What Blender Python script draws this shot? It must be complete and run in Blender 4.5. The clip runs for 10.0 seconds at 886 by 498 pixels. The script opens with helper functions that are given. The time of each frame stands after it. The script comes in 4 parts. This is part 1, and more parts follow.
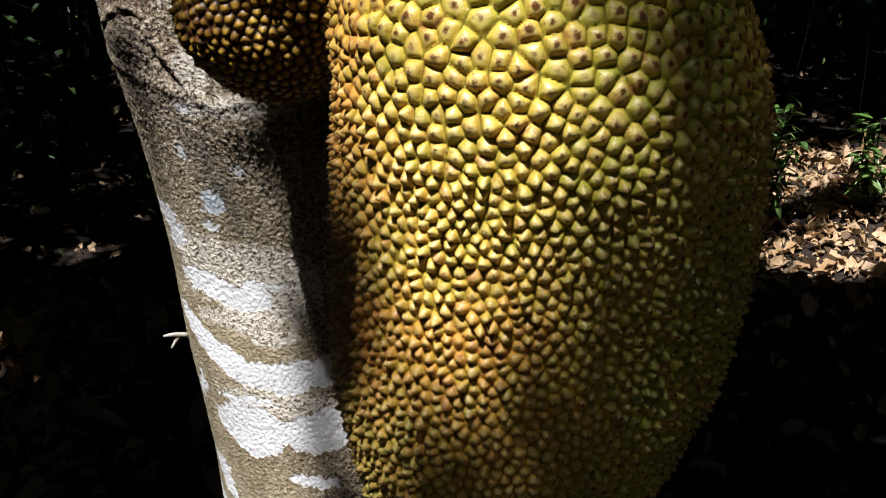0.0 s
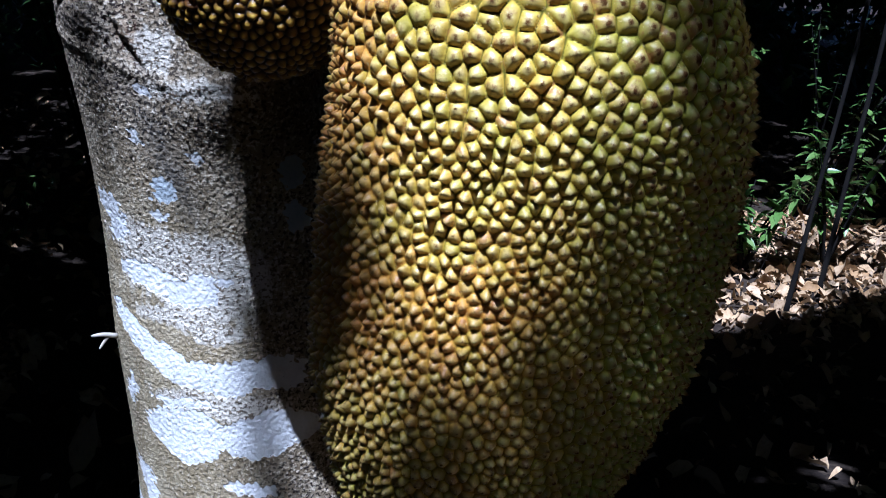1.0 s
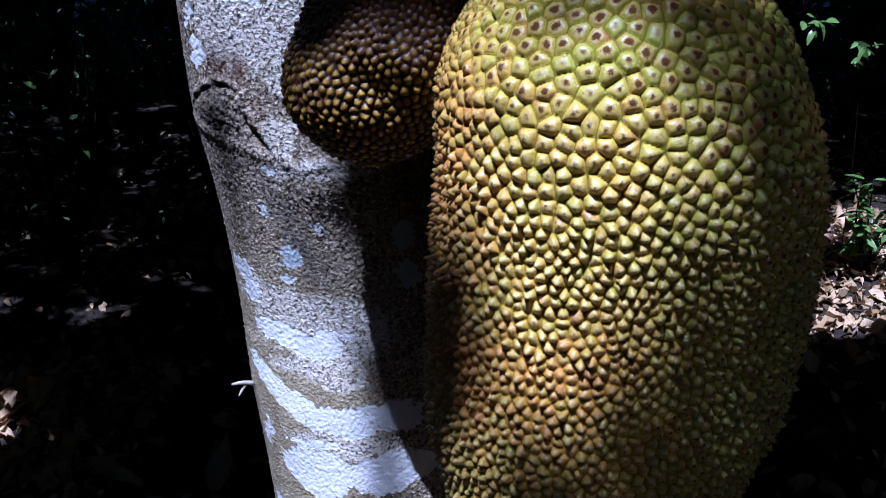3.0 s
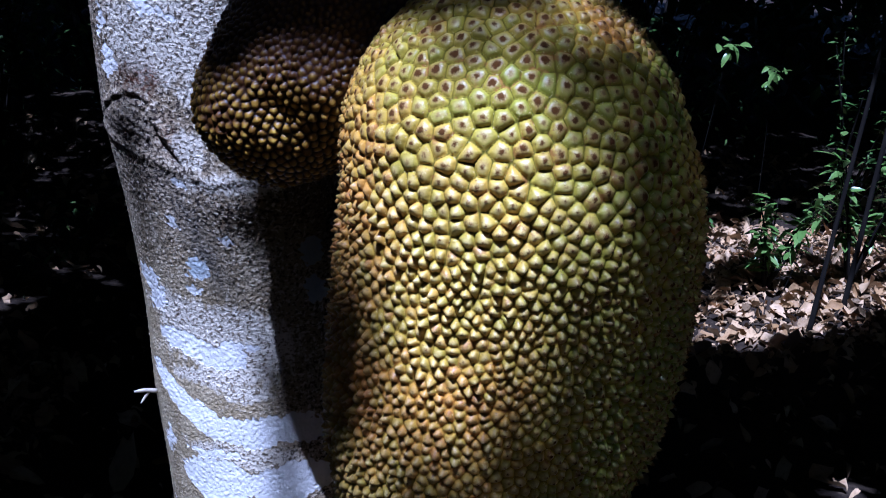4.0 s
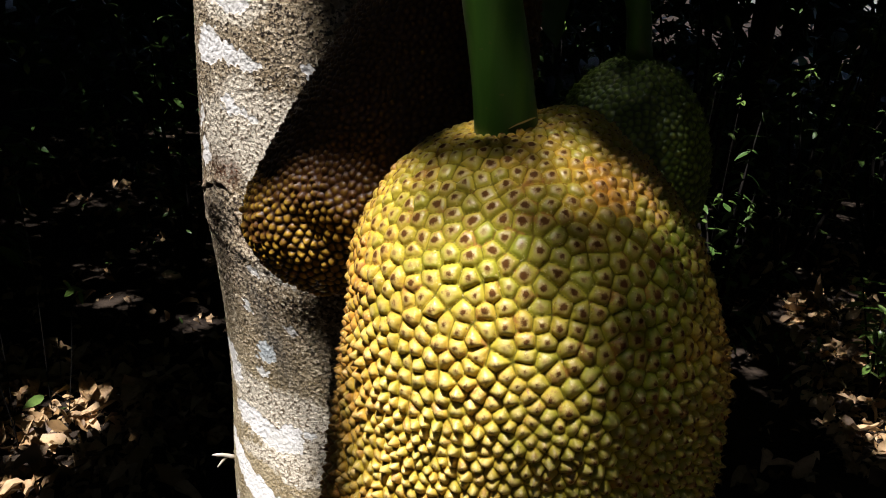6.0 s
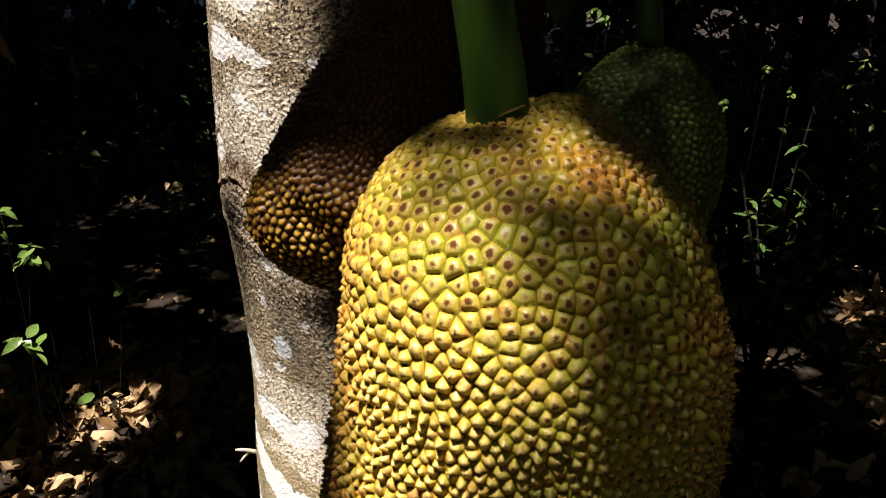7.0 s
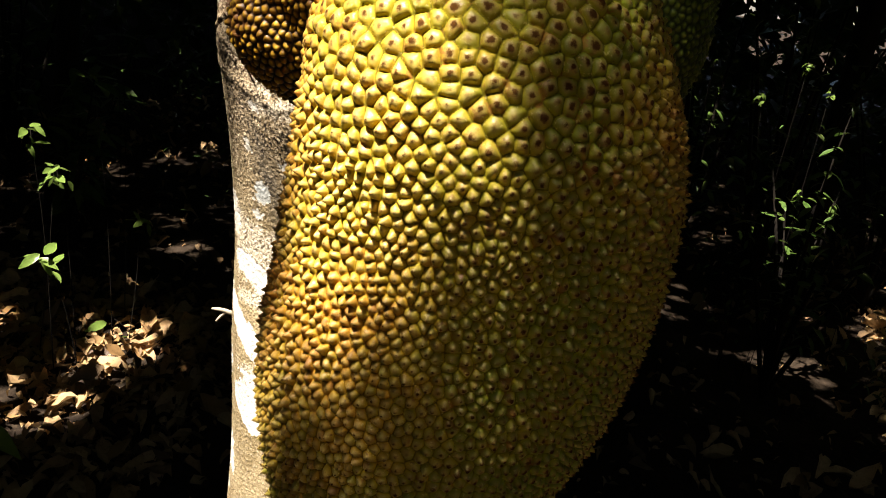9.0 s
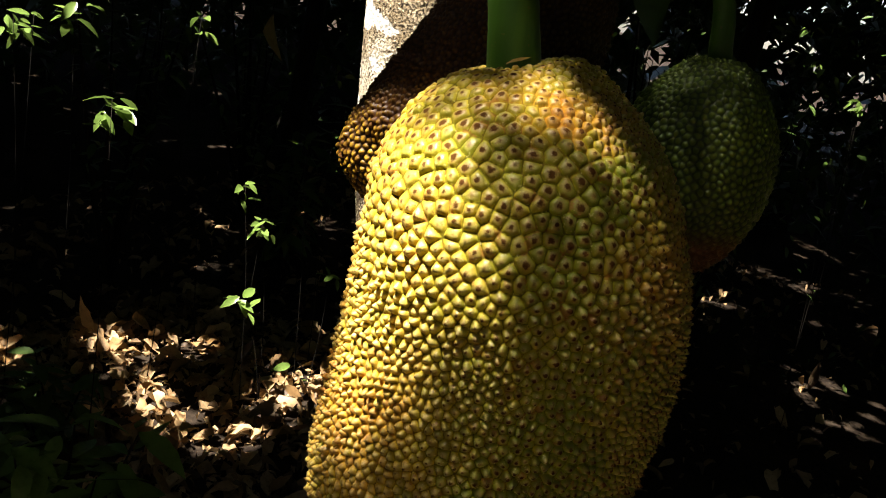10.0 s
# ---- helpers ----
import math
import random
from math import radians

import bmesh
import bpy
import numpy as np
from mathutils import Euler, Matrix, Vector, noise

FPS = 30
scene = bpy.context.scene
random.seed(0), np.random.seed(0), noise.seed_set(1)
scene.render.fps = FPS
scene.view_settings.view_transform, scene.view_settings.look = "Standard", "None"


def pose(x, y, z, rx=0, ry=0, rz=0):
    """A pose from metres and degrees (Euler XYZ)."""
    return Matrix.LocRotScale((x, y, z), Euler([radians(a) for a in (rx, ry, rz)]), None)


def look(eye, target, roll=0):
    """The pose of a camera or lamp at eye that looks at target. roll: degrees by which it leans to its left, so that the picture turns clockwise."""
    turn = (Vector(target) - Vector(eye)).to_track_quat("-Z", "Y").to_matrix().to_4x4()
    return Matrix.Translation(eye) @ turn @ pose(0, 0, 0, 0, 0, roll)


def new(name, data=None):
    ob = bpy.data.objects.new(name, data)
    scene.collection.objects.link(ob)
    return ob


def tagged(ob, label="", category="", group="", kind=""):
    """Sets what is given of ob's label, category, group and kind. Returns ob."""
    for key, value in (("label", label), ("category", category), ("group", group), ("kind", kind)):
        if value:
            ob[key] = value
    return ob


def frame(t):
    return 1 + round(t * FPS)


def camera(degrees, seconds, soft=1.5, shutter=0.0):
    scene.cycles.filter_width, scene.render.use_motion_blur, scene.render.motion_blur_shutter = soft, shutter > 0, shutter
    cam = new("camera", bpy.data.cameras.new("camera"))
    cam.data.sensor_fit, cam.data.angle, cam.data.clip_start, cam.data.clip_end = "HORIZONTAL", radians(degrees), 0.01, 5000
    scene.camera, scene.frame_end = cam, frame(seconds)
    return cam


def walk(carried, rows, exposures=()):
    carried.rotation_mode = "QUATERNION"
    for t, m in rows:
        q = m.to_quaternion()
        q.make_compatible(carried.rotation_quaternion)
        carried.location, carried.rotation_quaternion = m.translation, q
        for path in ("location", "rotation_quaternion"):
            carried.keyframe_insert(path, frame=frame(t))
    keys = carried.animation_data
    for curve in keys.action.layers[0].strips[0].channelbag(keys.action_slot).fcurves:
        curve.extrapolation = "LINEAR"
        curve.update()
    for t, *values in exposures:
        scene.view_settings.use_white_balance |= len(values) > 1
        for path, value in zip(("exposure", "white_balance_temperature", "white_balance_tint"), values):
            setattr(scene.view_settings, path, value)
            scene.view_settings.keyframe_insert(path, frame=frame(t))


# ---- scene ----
cam = camera(53.1, 10.0, soft=1.05)
PATH = [
    (0, (0.059, 0.073, 1.442), (0.039, 1.908, 0.648), 0.3),
    (0.5, (0.004, 0.059, 1.396), (0.177, 1.929, 0.709), 3.5),
    (1, (-0.006, 0.058, 1.396), (0.241, 1.926, 0.726), 5.2),
    (1.5, (-0.001, 0.055, 1.427), (0.36, 1.931, 0.837), 3.9),
    (2, (-0.002, 0.031, 1.444), (0.225, 1.914, 0.808), 2.3),
    (2.5, (-0.003, 0.014, 1.45), (-0.01, 1.908, 0.81), 0.2),
    (2.7, (-0.007, 0.014, 1.452), (-0.016, 1.906, 0.804), 0.4),
    (3.8, (-0.007, 0.002, 1.476), (0.128, 1.872, 0.782), 2.8),
    (4, (0.007, -0.003, 1.482), (0.183, 1.877, 0.821), 4.2),
    (4.5, (0.001, -0.052, 1.51), (0.108, 1.878, 0.997), 3.5),
    (5, (0.051, -0.039, 1.508), (0.088, 1.896, 1.004), 5.1),
    (5.5, (0.119, 0.023, 1.537), (-0.074, 1.922, 0.94), 5.5),
    (5.7, (0.131, 0.031, 1.548), (-0.162, 1.919, 0.956), 6.5),
    (6.8, (0.166, 0.047, 1.537), (-0.179, 1.914, 0.909), 5.7),
    (7, (0.177, 0.049, 1.542), (-0.256, 1.904, 0.933), 4.7),
    (7.5, (0.194, 0.045, 1.508), (-0.277, 1.893, 0.905), 5.7),
    (8, (0.211, 0.045, 1.465), (-0.201, 1.909, 0.87), 6.3),
    (8.5, (0.219, 0.039, 1.428), (-0.176, 1.883, 0.763), 7.0),
    (9, (0.252, 0.028, 1.416), (-0.253, 1.865, 0.808), 9.5),
    (9.5, (0.311, -0.005, 1.447), (-0.427, 1.772, 0.9), 10.0),
    (10, (0.389, -0.004, 1.499), (-0.571, 1.664, 0.953), 11.7),
]
EXPOSURES = [(0, 0.91, 5500, 18), (0.5, 0.93, 4950, 19), (1, 1.06, 4400, 21), (1.5, 0.90, 4350, 23), (2, 0.72, 4250, 29), (2.7, 0.80, 4250, 31), (4, 0.77, 4200, 31), (4.5, 0.92, 4500, 29),
             (5, 0.97, 4850, 24), (5.5, 1.04, 5500, 18), (6.8, 1.22, 6250, 20), (7.5, 1.30, 6750, 20), (8, 1.30, 7000, 21), (8.5, 1.56, 7150, 21), (9, 1.84, 7050, 18), (9.5, 1.98, 6850, 17), (10, 2.14, 6800, 15)]
walk(cam, [(t, look(eye, target, roll)) for t, eye, target, roll in PATH], EXPOSURES)

# ---- light ----
SUN = Vector((-0.19, -0.33, 0.925)).normalized()
world = bpy.data.worlds.new("forest_sky")
scene.world = world
world.use_nodes = True
sky = world.node_tree.nodes.new("ShaderNodeTexSky")
sky.sky_type, sky.sun_disc = "NISHITA", False
sky.sun_elevation, sky.sun_rotation = math.asin(SUN.z), math.atan2(SUN.x, SUN.y)
world.node_tree.links.new(sky.outputs[0], world.node_tree.nodes["Background"].inputs[0])
world.node_tree.nodes["Background"].inputs[1].default_value = 0.05
sun_data = bpy.data.lights.new("sun", "SUN")
sun_data.energy, sun_data.angle, sun_data.color = 5.0, radians(0.55), (1.0, 0.95, 0.86)
sun = new("sun", sun_data)
sun.matrix_world = Matrix.Translation((-2, -4, 9)) @ SUN.to_track_quat("Z", "Y").to_matrix().to_4x4()

# two axes square to the sun: places that share them share one sunbeam
BEAM_U = SUN.cross(Vector((0, 1, 0))).normalized() * -1
BEAM_V = SUN.cross(BEAM_U).normalized()
BEAM = np.array([BEAM_U, BEAM_V])


# ---- materials ----
class Nodes:
    """A new material and short calls for its nodes."""

    def __init__(self, name, rough=0.6, spec=0.4):
        self.m = bpy.data.materials.new(name)
        self.m.use_nodes = True
        self.t = self.m.node_tree
        self.b = self.t.nodes["Principled BSDF"]
        self.b.inputs["Roughness"].default_value = rough
        self.b.inputs["Specular IOR Level"].default_value = spec

    def add(self, kind, **inputs):
        n = self.t.nodes.new(kind)
        for k, v in inputs.items():
            self.put(n.inputs[k.replace("_", " ")], v)
        return n

    def put(self, socket, v):
        if isinstance(v, bpy.types.NodeSocket):
            self.t.links.new(v, socket)
        elif isinstance(v, tuple) and len(v) == 3 and socket.type == "RGBA":
            socket.default_value = (*v, 1)
        else:
            socket.default_value = v

    def attr(self, name):
        n = self.t.nodes.new("ShaderNodeAttribute")
        n.attribute_name = name
        return n.outputs["Fac"]

    def noise(self, scale, detail=4.0, rough=0.55, where=None):
        n = self.add("ShaderNodeTexNoise", Scale=scale, Detail=detail, Roughness=rough)
        self.t.links.new(where or self.where(), n.inputs["Vector"])
        return n.outputs["Fac"]

    def where(self):
        return self.add("ShaderNodeTexCoord").outputs["Object"]

    def stretched(self, sx, sy, sz):
        n = self.t.nodes.new("ShaderNodeMapping")
        n.inputs["Scale"].default_value = (sx, sy, sz)
        self.t.links.new(self.where(), n.inputs["Vector"])
        return n.outputs[0]

    def ramp(self, fac, lo, hi, a=0.0, b=1.0):
        n = self.t.nodes.new("ShaderNodeMapRange")
        n.interpolation_type = "SMOOTHSTEP"
        for k, v in zip(("Value", "From Min", "From Max", "To Min", "To Max"), (fac, lo, hi, a, b)):
            self.put(n.inputs[k], v)
        return n.outputs[0]

    def math(self, op, a, b=0.0):
        n = self.t.nodes.new("ShaderNodeMath")
        n.operation = op
        self.put(n.inputs[0], a)
        self.put(n.inputs[1], b)
        return n.outputs[0]

    def mix(self, fac, a, b):
        n = self.t.nodes.new("ShaderNodeMix")
        n.data_type = "RGBA"
        self.put(n.inputs[0], fac)
        self.put(n.inputs[6], a)
        self.put(n.inputs[7], b)
        return n.outputs[2]

    def bump(self, height, strength, distance):
        n = self.add("ShaderNodeBump", Height=height, Strength=strength, Distance=distance)
        self.t.links.new(n.outputs[0], self.b.inputs["Normal"])

    def colour(self, c):
        self.put(self.b.inputs["Base Color"], c)
        return self.m

    def rough(self, r):
        self.put(self.b.inputs["Roughness"], r)


def ripe_rind():
    n = Nodes("ripe_jackfruit_rind", 0.42, 0.55)
    cell, tip, warm, flat, unripe_and_shade = n.attr("cell"), n.attr("tip"), n.attr("warm"), n.attr("flat"), n.attr("unripe_and_shade")
    grain = n.noise(240, 5)
    patch = n.noise(14, 3)
    green = n.mix(n.ramp(patch, 0.35, 0.65), (0.36, 0.305, 0.018), (0.50, 0.375, 0.030))
    body = n.mix(cell, green, (0.60, 0.375, 0.040))
    body = n.mix(n.math("MULTIPLY", unripe_and_shade, n.ramp(patch, 0.3, 0.7, 0.95, 0.62)), body, (0.155, 0.240, 0.008))
    # crease shade and tip highlights are put into the knobs' colour
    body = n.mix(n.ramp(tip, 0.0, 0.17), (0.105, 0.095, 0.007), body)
    body = n.mix(n.math("MULTIPLY", n.ramp(tip, 0.28, 0.9), n.math("SUBTRACT", 0.66, n.math("MAXIMUM", n.math("MULTIPLY", unripe_and_shade, 0.40), n.math("MULTIPLY", flat, 0.45)))), body, (0.88, 0.75, 0.26))
    body = n.mix(n.math("MULTIPLY", warm, n.ramp(patch, 0.25, 0.7, 0.5, 0.95)), body, (0.50, 0.205, 0.020))
    rust = n.math("MULTIPLY", n.ramp(n.noise(95, 5, 0.7), 0.53, 0.62), n.ramp(cell, 0.2, 0.9, 0.25, 1.0))
    body = n.mix(n.math("MULTIPLY", rust, 0.7), body, (0.30, 0.12, 0.03))
    jag = n.math("ADD", tip, n.math("MULTIPLY", n.math("SUBTRACT", n.noise(360, 4, 0.75), 0.5), 0.75))
    edge = n.math("SUBTRACT", 0.93, n.math("MULTIPLY", n.math("MAXIMUM", flat, n.math("MULTIPLY", unripe_and_shade, 0.95)), n.ramp(cell, 0.0, 1.0, 0.10, 0.31)))
    spot = n.ramp(n.math("SUBTRACT", jag, edge), -0.12, 0.12)
    spot = n.math("MULTIPLY", spot, n.ramp(cell, 0.0, 0.3, 0.35, 1.0))
    halo = n.math("MULTIPLY", n.ramp(n.math("SUBTRACT", jag, edge), -0.36, 0.05), 0.6)
    body = n.mix(halo, body, (0.30, 0.16, 0.03))
    body = n.mix(n.math("MULTIPLY", spot, 0.95), body, (0.075, 0.026, 0.005))
    speck = n.ramp(n.noise(300, 3, 0.6), 0.62, 0.70)
    body = n.mix(n.math("MULTIPLY", speck, 0.6), body, (0.15, 0.07, 0.018))
    fleck = n.ramp(n.noise(420, 3, 0.6), 0.60, 0.70)
    body = n.mix(n.math("MULTIPLY", n.math("MULTIPLY", fleck, 0.45), n.math("SUBTRACT", 1.0, spot)), body, (0.85, 0.74, 0.30))
    n.rough(n.math("ADD", n.ramp(grain, 0.3, 0.7, 0.40, 0.56), n.math("ADD", n.math("MULTIPLY", spot, 0.4), n.ramp(tip, 0.1, 0.4, 0.4, 0.0))))
    n.put(n.b.inputs["Specular IOR Level"], n.math("MULTIPLY", n.ramp(tip, 0.1, 0.45, 0.08, 0.60), n.math("SUBTRACT", 1.0, n.math("MULTIPLY", spot, 0.85))))
    n.bump(n.math("ADD", grain, n.noise(90, 3)), 0.45, 0.0012)
    return n.colour(body)


def young_rind(name, gap, side, top, tint_and_shade):
    n = Nodes(name, 0.46, 0.4)
    cell, tip, warm = n.attr("cell"), n.attr("tip"), n.attr("warm")
    grain = n.noise(300, 4)
    # shade in the creases between knobs is put into the colour
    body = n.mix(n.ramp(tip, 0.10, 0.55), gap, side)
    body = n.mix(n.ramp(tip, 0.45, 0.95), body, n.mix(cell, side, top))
    body = n.mix(n.math("MULTIPLY", warm, 0.85), body, tint_and_shade)
    n.bump(grain, 0.3, 0.001)
    return n.colour(body)


def trunk_bark():
    n = Nodes("pale_jackfruit_bark", 0.82, 0.2)
    lichen, scar, wash = n.attr("lichen"), n.attr("scar"), n.attr("wash")
    broad = n.noise(9, 4)
    blotch = n.noise(34, 5, 0.65, n.stretched(1, 1, 0.7))
    fibre = n.noise(150, 4, 0.6, n.stretched(1, 1, 0.14))
    pores = n.noise(280, 3, 0.6, n.stretched(1.0, 1.0, 1.05))
    grit = n.noise(300, 3, 0.6, n.stretched(1.0, 1.0, 1.1))
    bark = n.mix(n.ramp(broad, 0.35, 0.68), (0.190, 0.140, 0.074), (0.370, 0.288, 0.170))
    bark = n.mix(n.ramp(blotch, 0.42, 0.68, 0.0, 0.7), bark, (0.450, 0.370, 0.240))
    bark = n.mix(n.ramp(pores, 0.53, 0.60, 0.0, 0.9), bark, (0.720, 0.610, 0.420))
    bark = n.mix(n.ramp(grit, 0.53, 0.58, 0.0, 0.94), bark, (0.022, 0.016, 0.013))
    bark = n.mix(n.math("MULTIPLY", n.attr("bare"), n.ramp(pores, 0.38, 0.62, 0.92, 0.55)), bark, n.mix(n.ramp(blotch, 0.4, 0.65), (0.300, 0.235, 0.118), (0.470, 0.385, 0.215)))
    bark = n.mix(n.math("MULTIPLY", n.attr("stain"), n.ramp(blotch, 0.3, 0.6, 1.0, 0.6)), bark, (0.085, 0.082, 0.072))
    ring = n.noise(26, 3, 0.6, n.stretched(0.12, 0.12, 1.6))
    bark = n.mix(n.math("MULTIPLY", n.ramp(ring, 0.55, 0.7), 0.35), bark, (0.300, 0.237, 0.138))
    # thin grey film of lichen, worn through along the fibres
    film = n.math("ADD", n.math("MULTIPLY", wash, 1.05), n.math("ADD", n.math("MULTIPLY", n.math("SUBTRACT", blotch, 0.5), 1.6), n.math("MULTIPLY", n.math("SUBTRACT", fibre, 0.5), 0.9)))
    bark = n.mix(n.ramp(film, -0.02, 0.36, 0.0, 0.88), bark, n.mix(n.ramp(grit, 0.52, 0.60), (0.760, 0.680, 0.515), (0.200, 0.156, 0.098)))
    pale = n.math("ADD", lichen, n.math("MULTIPLY", n.math("SUBTRACT", n.noise(110, 4, 0.65), 0.5), 0.55))
    pale = n.math("ADD", pale, n.math("MULTIPLY", n.math("SUBTRACT", fibre, 0.5), 0.30))
    cover = n.ramp(pale, 0.02, 0.09)
    crust = n.mix(n.ramp(n.noise(32, 4), 0.35, 0.7), (0.72, 0.695, 0.61), (0.90, 0.87, 0.79))
    crust = n.mix(n.ramp(fibre, 0.62, 0.74, 0.0, 0.7), crust, (0.360, 0.312, 0.210))
    crust = n.mix(n.ramp(grit, 0.66, 0.74, 0.0, 0.8), crust, (0.220, 0.187, 0.125))
    crust = n.mix(n.math("MULTIPLY", n.attr("blue_grey"), n.ramp(grit, 0.3, 0.6, 0.95, 0.75)), crust, (0.400, 0.455, 0.450))
    skin = n.mix(cover, bark, crust)
    skin = n.mix(n.math("MULTIPLY", n.attr("rust"), n.ramp(pores, 0.40, 0.55, 0.9, 0.35)), skin, (0.130, 0.045, 0.017))
    skin = n.mix(n.math("MULTIPLY", scar, n.ramp(n.math("ADD", pores, n.math("MULTIPLY", n.noise(60, 4), 0.6)), 0.62, 0.90, 0.35, 1.0)), skin, (0.045, 0.030, 0.022))
    h = n.math("ADD", n.math("MULTIPLY", pores, 0.8), n.math("MULTIPLY", fibre, 0.5))
    h = n.math("ADD", h, n.math("MULTIPLY", grit, 0.9))
    n.bump(n.math("MULTIPLY", h, n.math("SUBTRACT", 1.0, n.math("MULTIPLY", cover, 0.6))), 0.6, 0.0035)
    return n.colour(skin)


def leaf_matter(name, a, b, c, rough=0.45, sheer=0.25, fleck=0.0):
    """Leaves that differ one from the next, with veins' mottling."""
    n = Nodes(name, rough, 0.35)
    isle = n.add("ShaderNodeNewGeometry").outputs["Random Per Island"]
    col = n.mix(n.ramp(isle, 0.0, 0.6), a, b)
    col = n.mix(n.ramp(isle, 0.6, 1.0), col, c)
    mott = n.noise(55, 4)
    col = n.mix(n.ramp(mott, 0.45, 0.75, 0.0, 0.45), col, tuple(v * 0.45 for v in a))
    if fleck:
        col = n.mix(n.ramp(n.noise(140, 3), 0.62, 0.70, 0.0, fleck), col, (0.03, 0.02, 0.01))
    n.bump(mott, 0.3, 0.003)
    n.colour(col)
    if sheer:
        soft = n.add("ShaderNodeBsdfTranslucent", Color=col)
        both = n.add("ShaderNodeMixShader", Fac=sheer)
        n.t.links.new(n.b.outputs[0], both.inputs[1])
        n.t.links.new(soft.outputs[0], both.inputs[2])
        n.t.links.new(both.outputs[0], n.t.nodes["Material Output"].inputs[0])
    return n.m


def soil():
    n = Nodes("forest_soil", 0.95, 0.1)
    col = n.mix(n.ramp(n.noise(3, 5), 0.35, 0.65), (0.014, 0.010, 0.007), (0.034, 0.025, 0.017))
    col = n.mix(n.ramp(n.noise(40, 5), 0.5, 0.7), col, (0.048, 0.035, 0.022))
    n.bump(n.noise(30, 6), 0.8, 0.02)
    return n.colour(col)


def dull_bark(name, a, b):
    n = Nodes(name, 0.9, 0.15)
    streak = n.noise(30, 5, 0.6, n.stretched(1, 1, 0.2))
    n.bump(streak, 0.6, 0.006)
    return n.colour(n.mix(n.ramp(streak, 0.35, 0.65), a, b))


def green_stalk():
    n = Nodes("green_fruit_stalk", 0.38, 0.45)
    streak = n.noise(60, 4, 0.55, n.stretched(1, 1, 0.06))
    col = n.mix(n.ramp(streak, 0.35, 0.7), (0.030, 0.085, 0.008), (0.058, 0.130, 0.014))
    col = n.mix(n.ramp(n.noise(170, 3), 0.64, 0.72, 0.0, 0.6), col, (0.12, 0.10, 0.03))
    n.bump(streak, 0.25, 0.002)
    return n.colour(col)


RIPE = ripe_rind()
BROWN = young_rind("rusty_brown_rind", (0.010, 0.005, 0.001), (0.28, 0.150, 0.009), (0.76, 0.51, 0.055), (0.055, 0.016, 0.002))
OLIVE = young_rind("olive_green_rind", (0.026, 0.045, 0.004), (0.085, 0.132, 0.008), (0.155, 0.19, 0.018), (0.10, 0.028, 0.006))
BARK = trunk_bark()
SOIL = soil()
STALK = green_stalk()
# near black: the shade on stems and limbs is put into the wood colour
SHADE_DARK_WOOD = dull_bark("shade_dark_wood", (0.006, 0.005, 0.004), (0.013, 0.011, 0.008))
PALE_TWIG = dull_bark("pale_twig", (0.34, 0.30, 0.22), (0.55, 0.50, 0.40))
LITTER = leaf_matter("dry_leaf_litter", (0.30, 0.175, 0.065), (0.52, 0.355, 0.18), (0.07, 0.042, 0.02), 0.6, 0.12, 0.5)
LEAF = leaf_matter("green_leaf", (0.045, 0.095, 0.018), (0.07, 0.135, 0.028), (0.11, 0.17, 0.04), 0.42, 0.2)
CANOPY_LEAF = leaf_matter("canopy_leaf", (0.03, 0.07, 0.012), (0.045, 0.09, 0.018), (0.06, 0.10, 0.02), 0.5, 0.06)
DRY_LEAF = leaf_matter("withered_leaf", (0.34, 0.24, 0.08), (0.36, 0.26, 0.09), (0.30, 0.20, 0.06), 0.6, 0.3, 0.4)
FRESH = leaf_matter("fresh_green_leaf", (0.09, 0.17, 0.03), (0.14, 0.23, 0.05), (0.20, 0.28, 0.09), 0.26, 0.25)


# ---- making meshes ----
def mesh_of(name, verts, faces, material, smooth=True):
    me = bpy.data.meshes.new(name)
    me.from_pydata([tuple(v) for v in np.asarray(verts, float).tolist()], [], [tuple(f) for f in np.asarray(faces).tolist()] if not isinstance(faces, list) else faces)
    me.materials.append(material)
    if smooth:
        me.polygons.foreach_set("use_smooth", [True] * len(me.polygons))
    me.update()
    return me


def thing(name, at=(0, 0, 0)):
    ob = new(name)
    ob.empty_display_size = 0.05
    ob.location = at
    return ob


def part(name, me, parent, label=""):
    """Links a mesh, given in the world's places, as one part of a thing."""
    ob = new(name, me)
    at = Vector(parent.location)
    p = parent.parent
    while p:
        at += Vector(p.location)
        p = p.parent
    me.transform(Matrix.Translation(-at))
    ob.parent = parent
    return tagged(ob, label)


def give(me, name, values):
    me.attributes.new(name, "FLOAT", "POINT").data.foreach_set("value", np.asarray(values, np.float32))


def spline(knots, n):
    """A smooth curve through rows of numbers, at n even steps of its length."""
    k = np.asarray(knots, float)
    k = np.vstack([2 * k[0] - k[1], k, 2 * k[-1] - k[-2]])
    out = []
    for i in range(1, len(k) - 2):
        t = np.linspace(0, 1, 24, endpoint=False)[:, None]
        a, b, c, d = k[i - 1], k[i], k[i + 1], k[i + 2]
        out.append(0.5 * (2 * b + (c - a) * t + (2 * a - 5 * b + 4 * c - d) * t**2 + (3 * b - a - 3 * c + d) * t**3))
    out = np.vstack([*out, k[-2:-1]])
    far = np.r_[0, np.cumsum(np.linalg.norm(np.diff(out, axis=0), axis=1))]
    even = np.linspace(0, far[-1], n)
    return np.stack([np.interp(even, far, col) for col in out.T], 1)


def rings(rows, cols):
    """Faces of a closed tube of that many rings."""
    i, j = np.meshgrid(np.arange(rows - 1), np.arange(cols), indexing="ij")
    a, b = i * cols + j, i * cols + (j + 1) % cols
    return np.stack([a, b, b + cols, a + cols], -1).reshape(-1, 4)


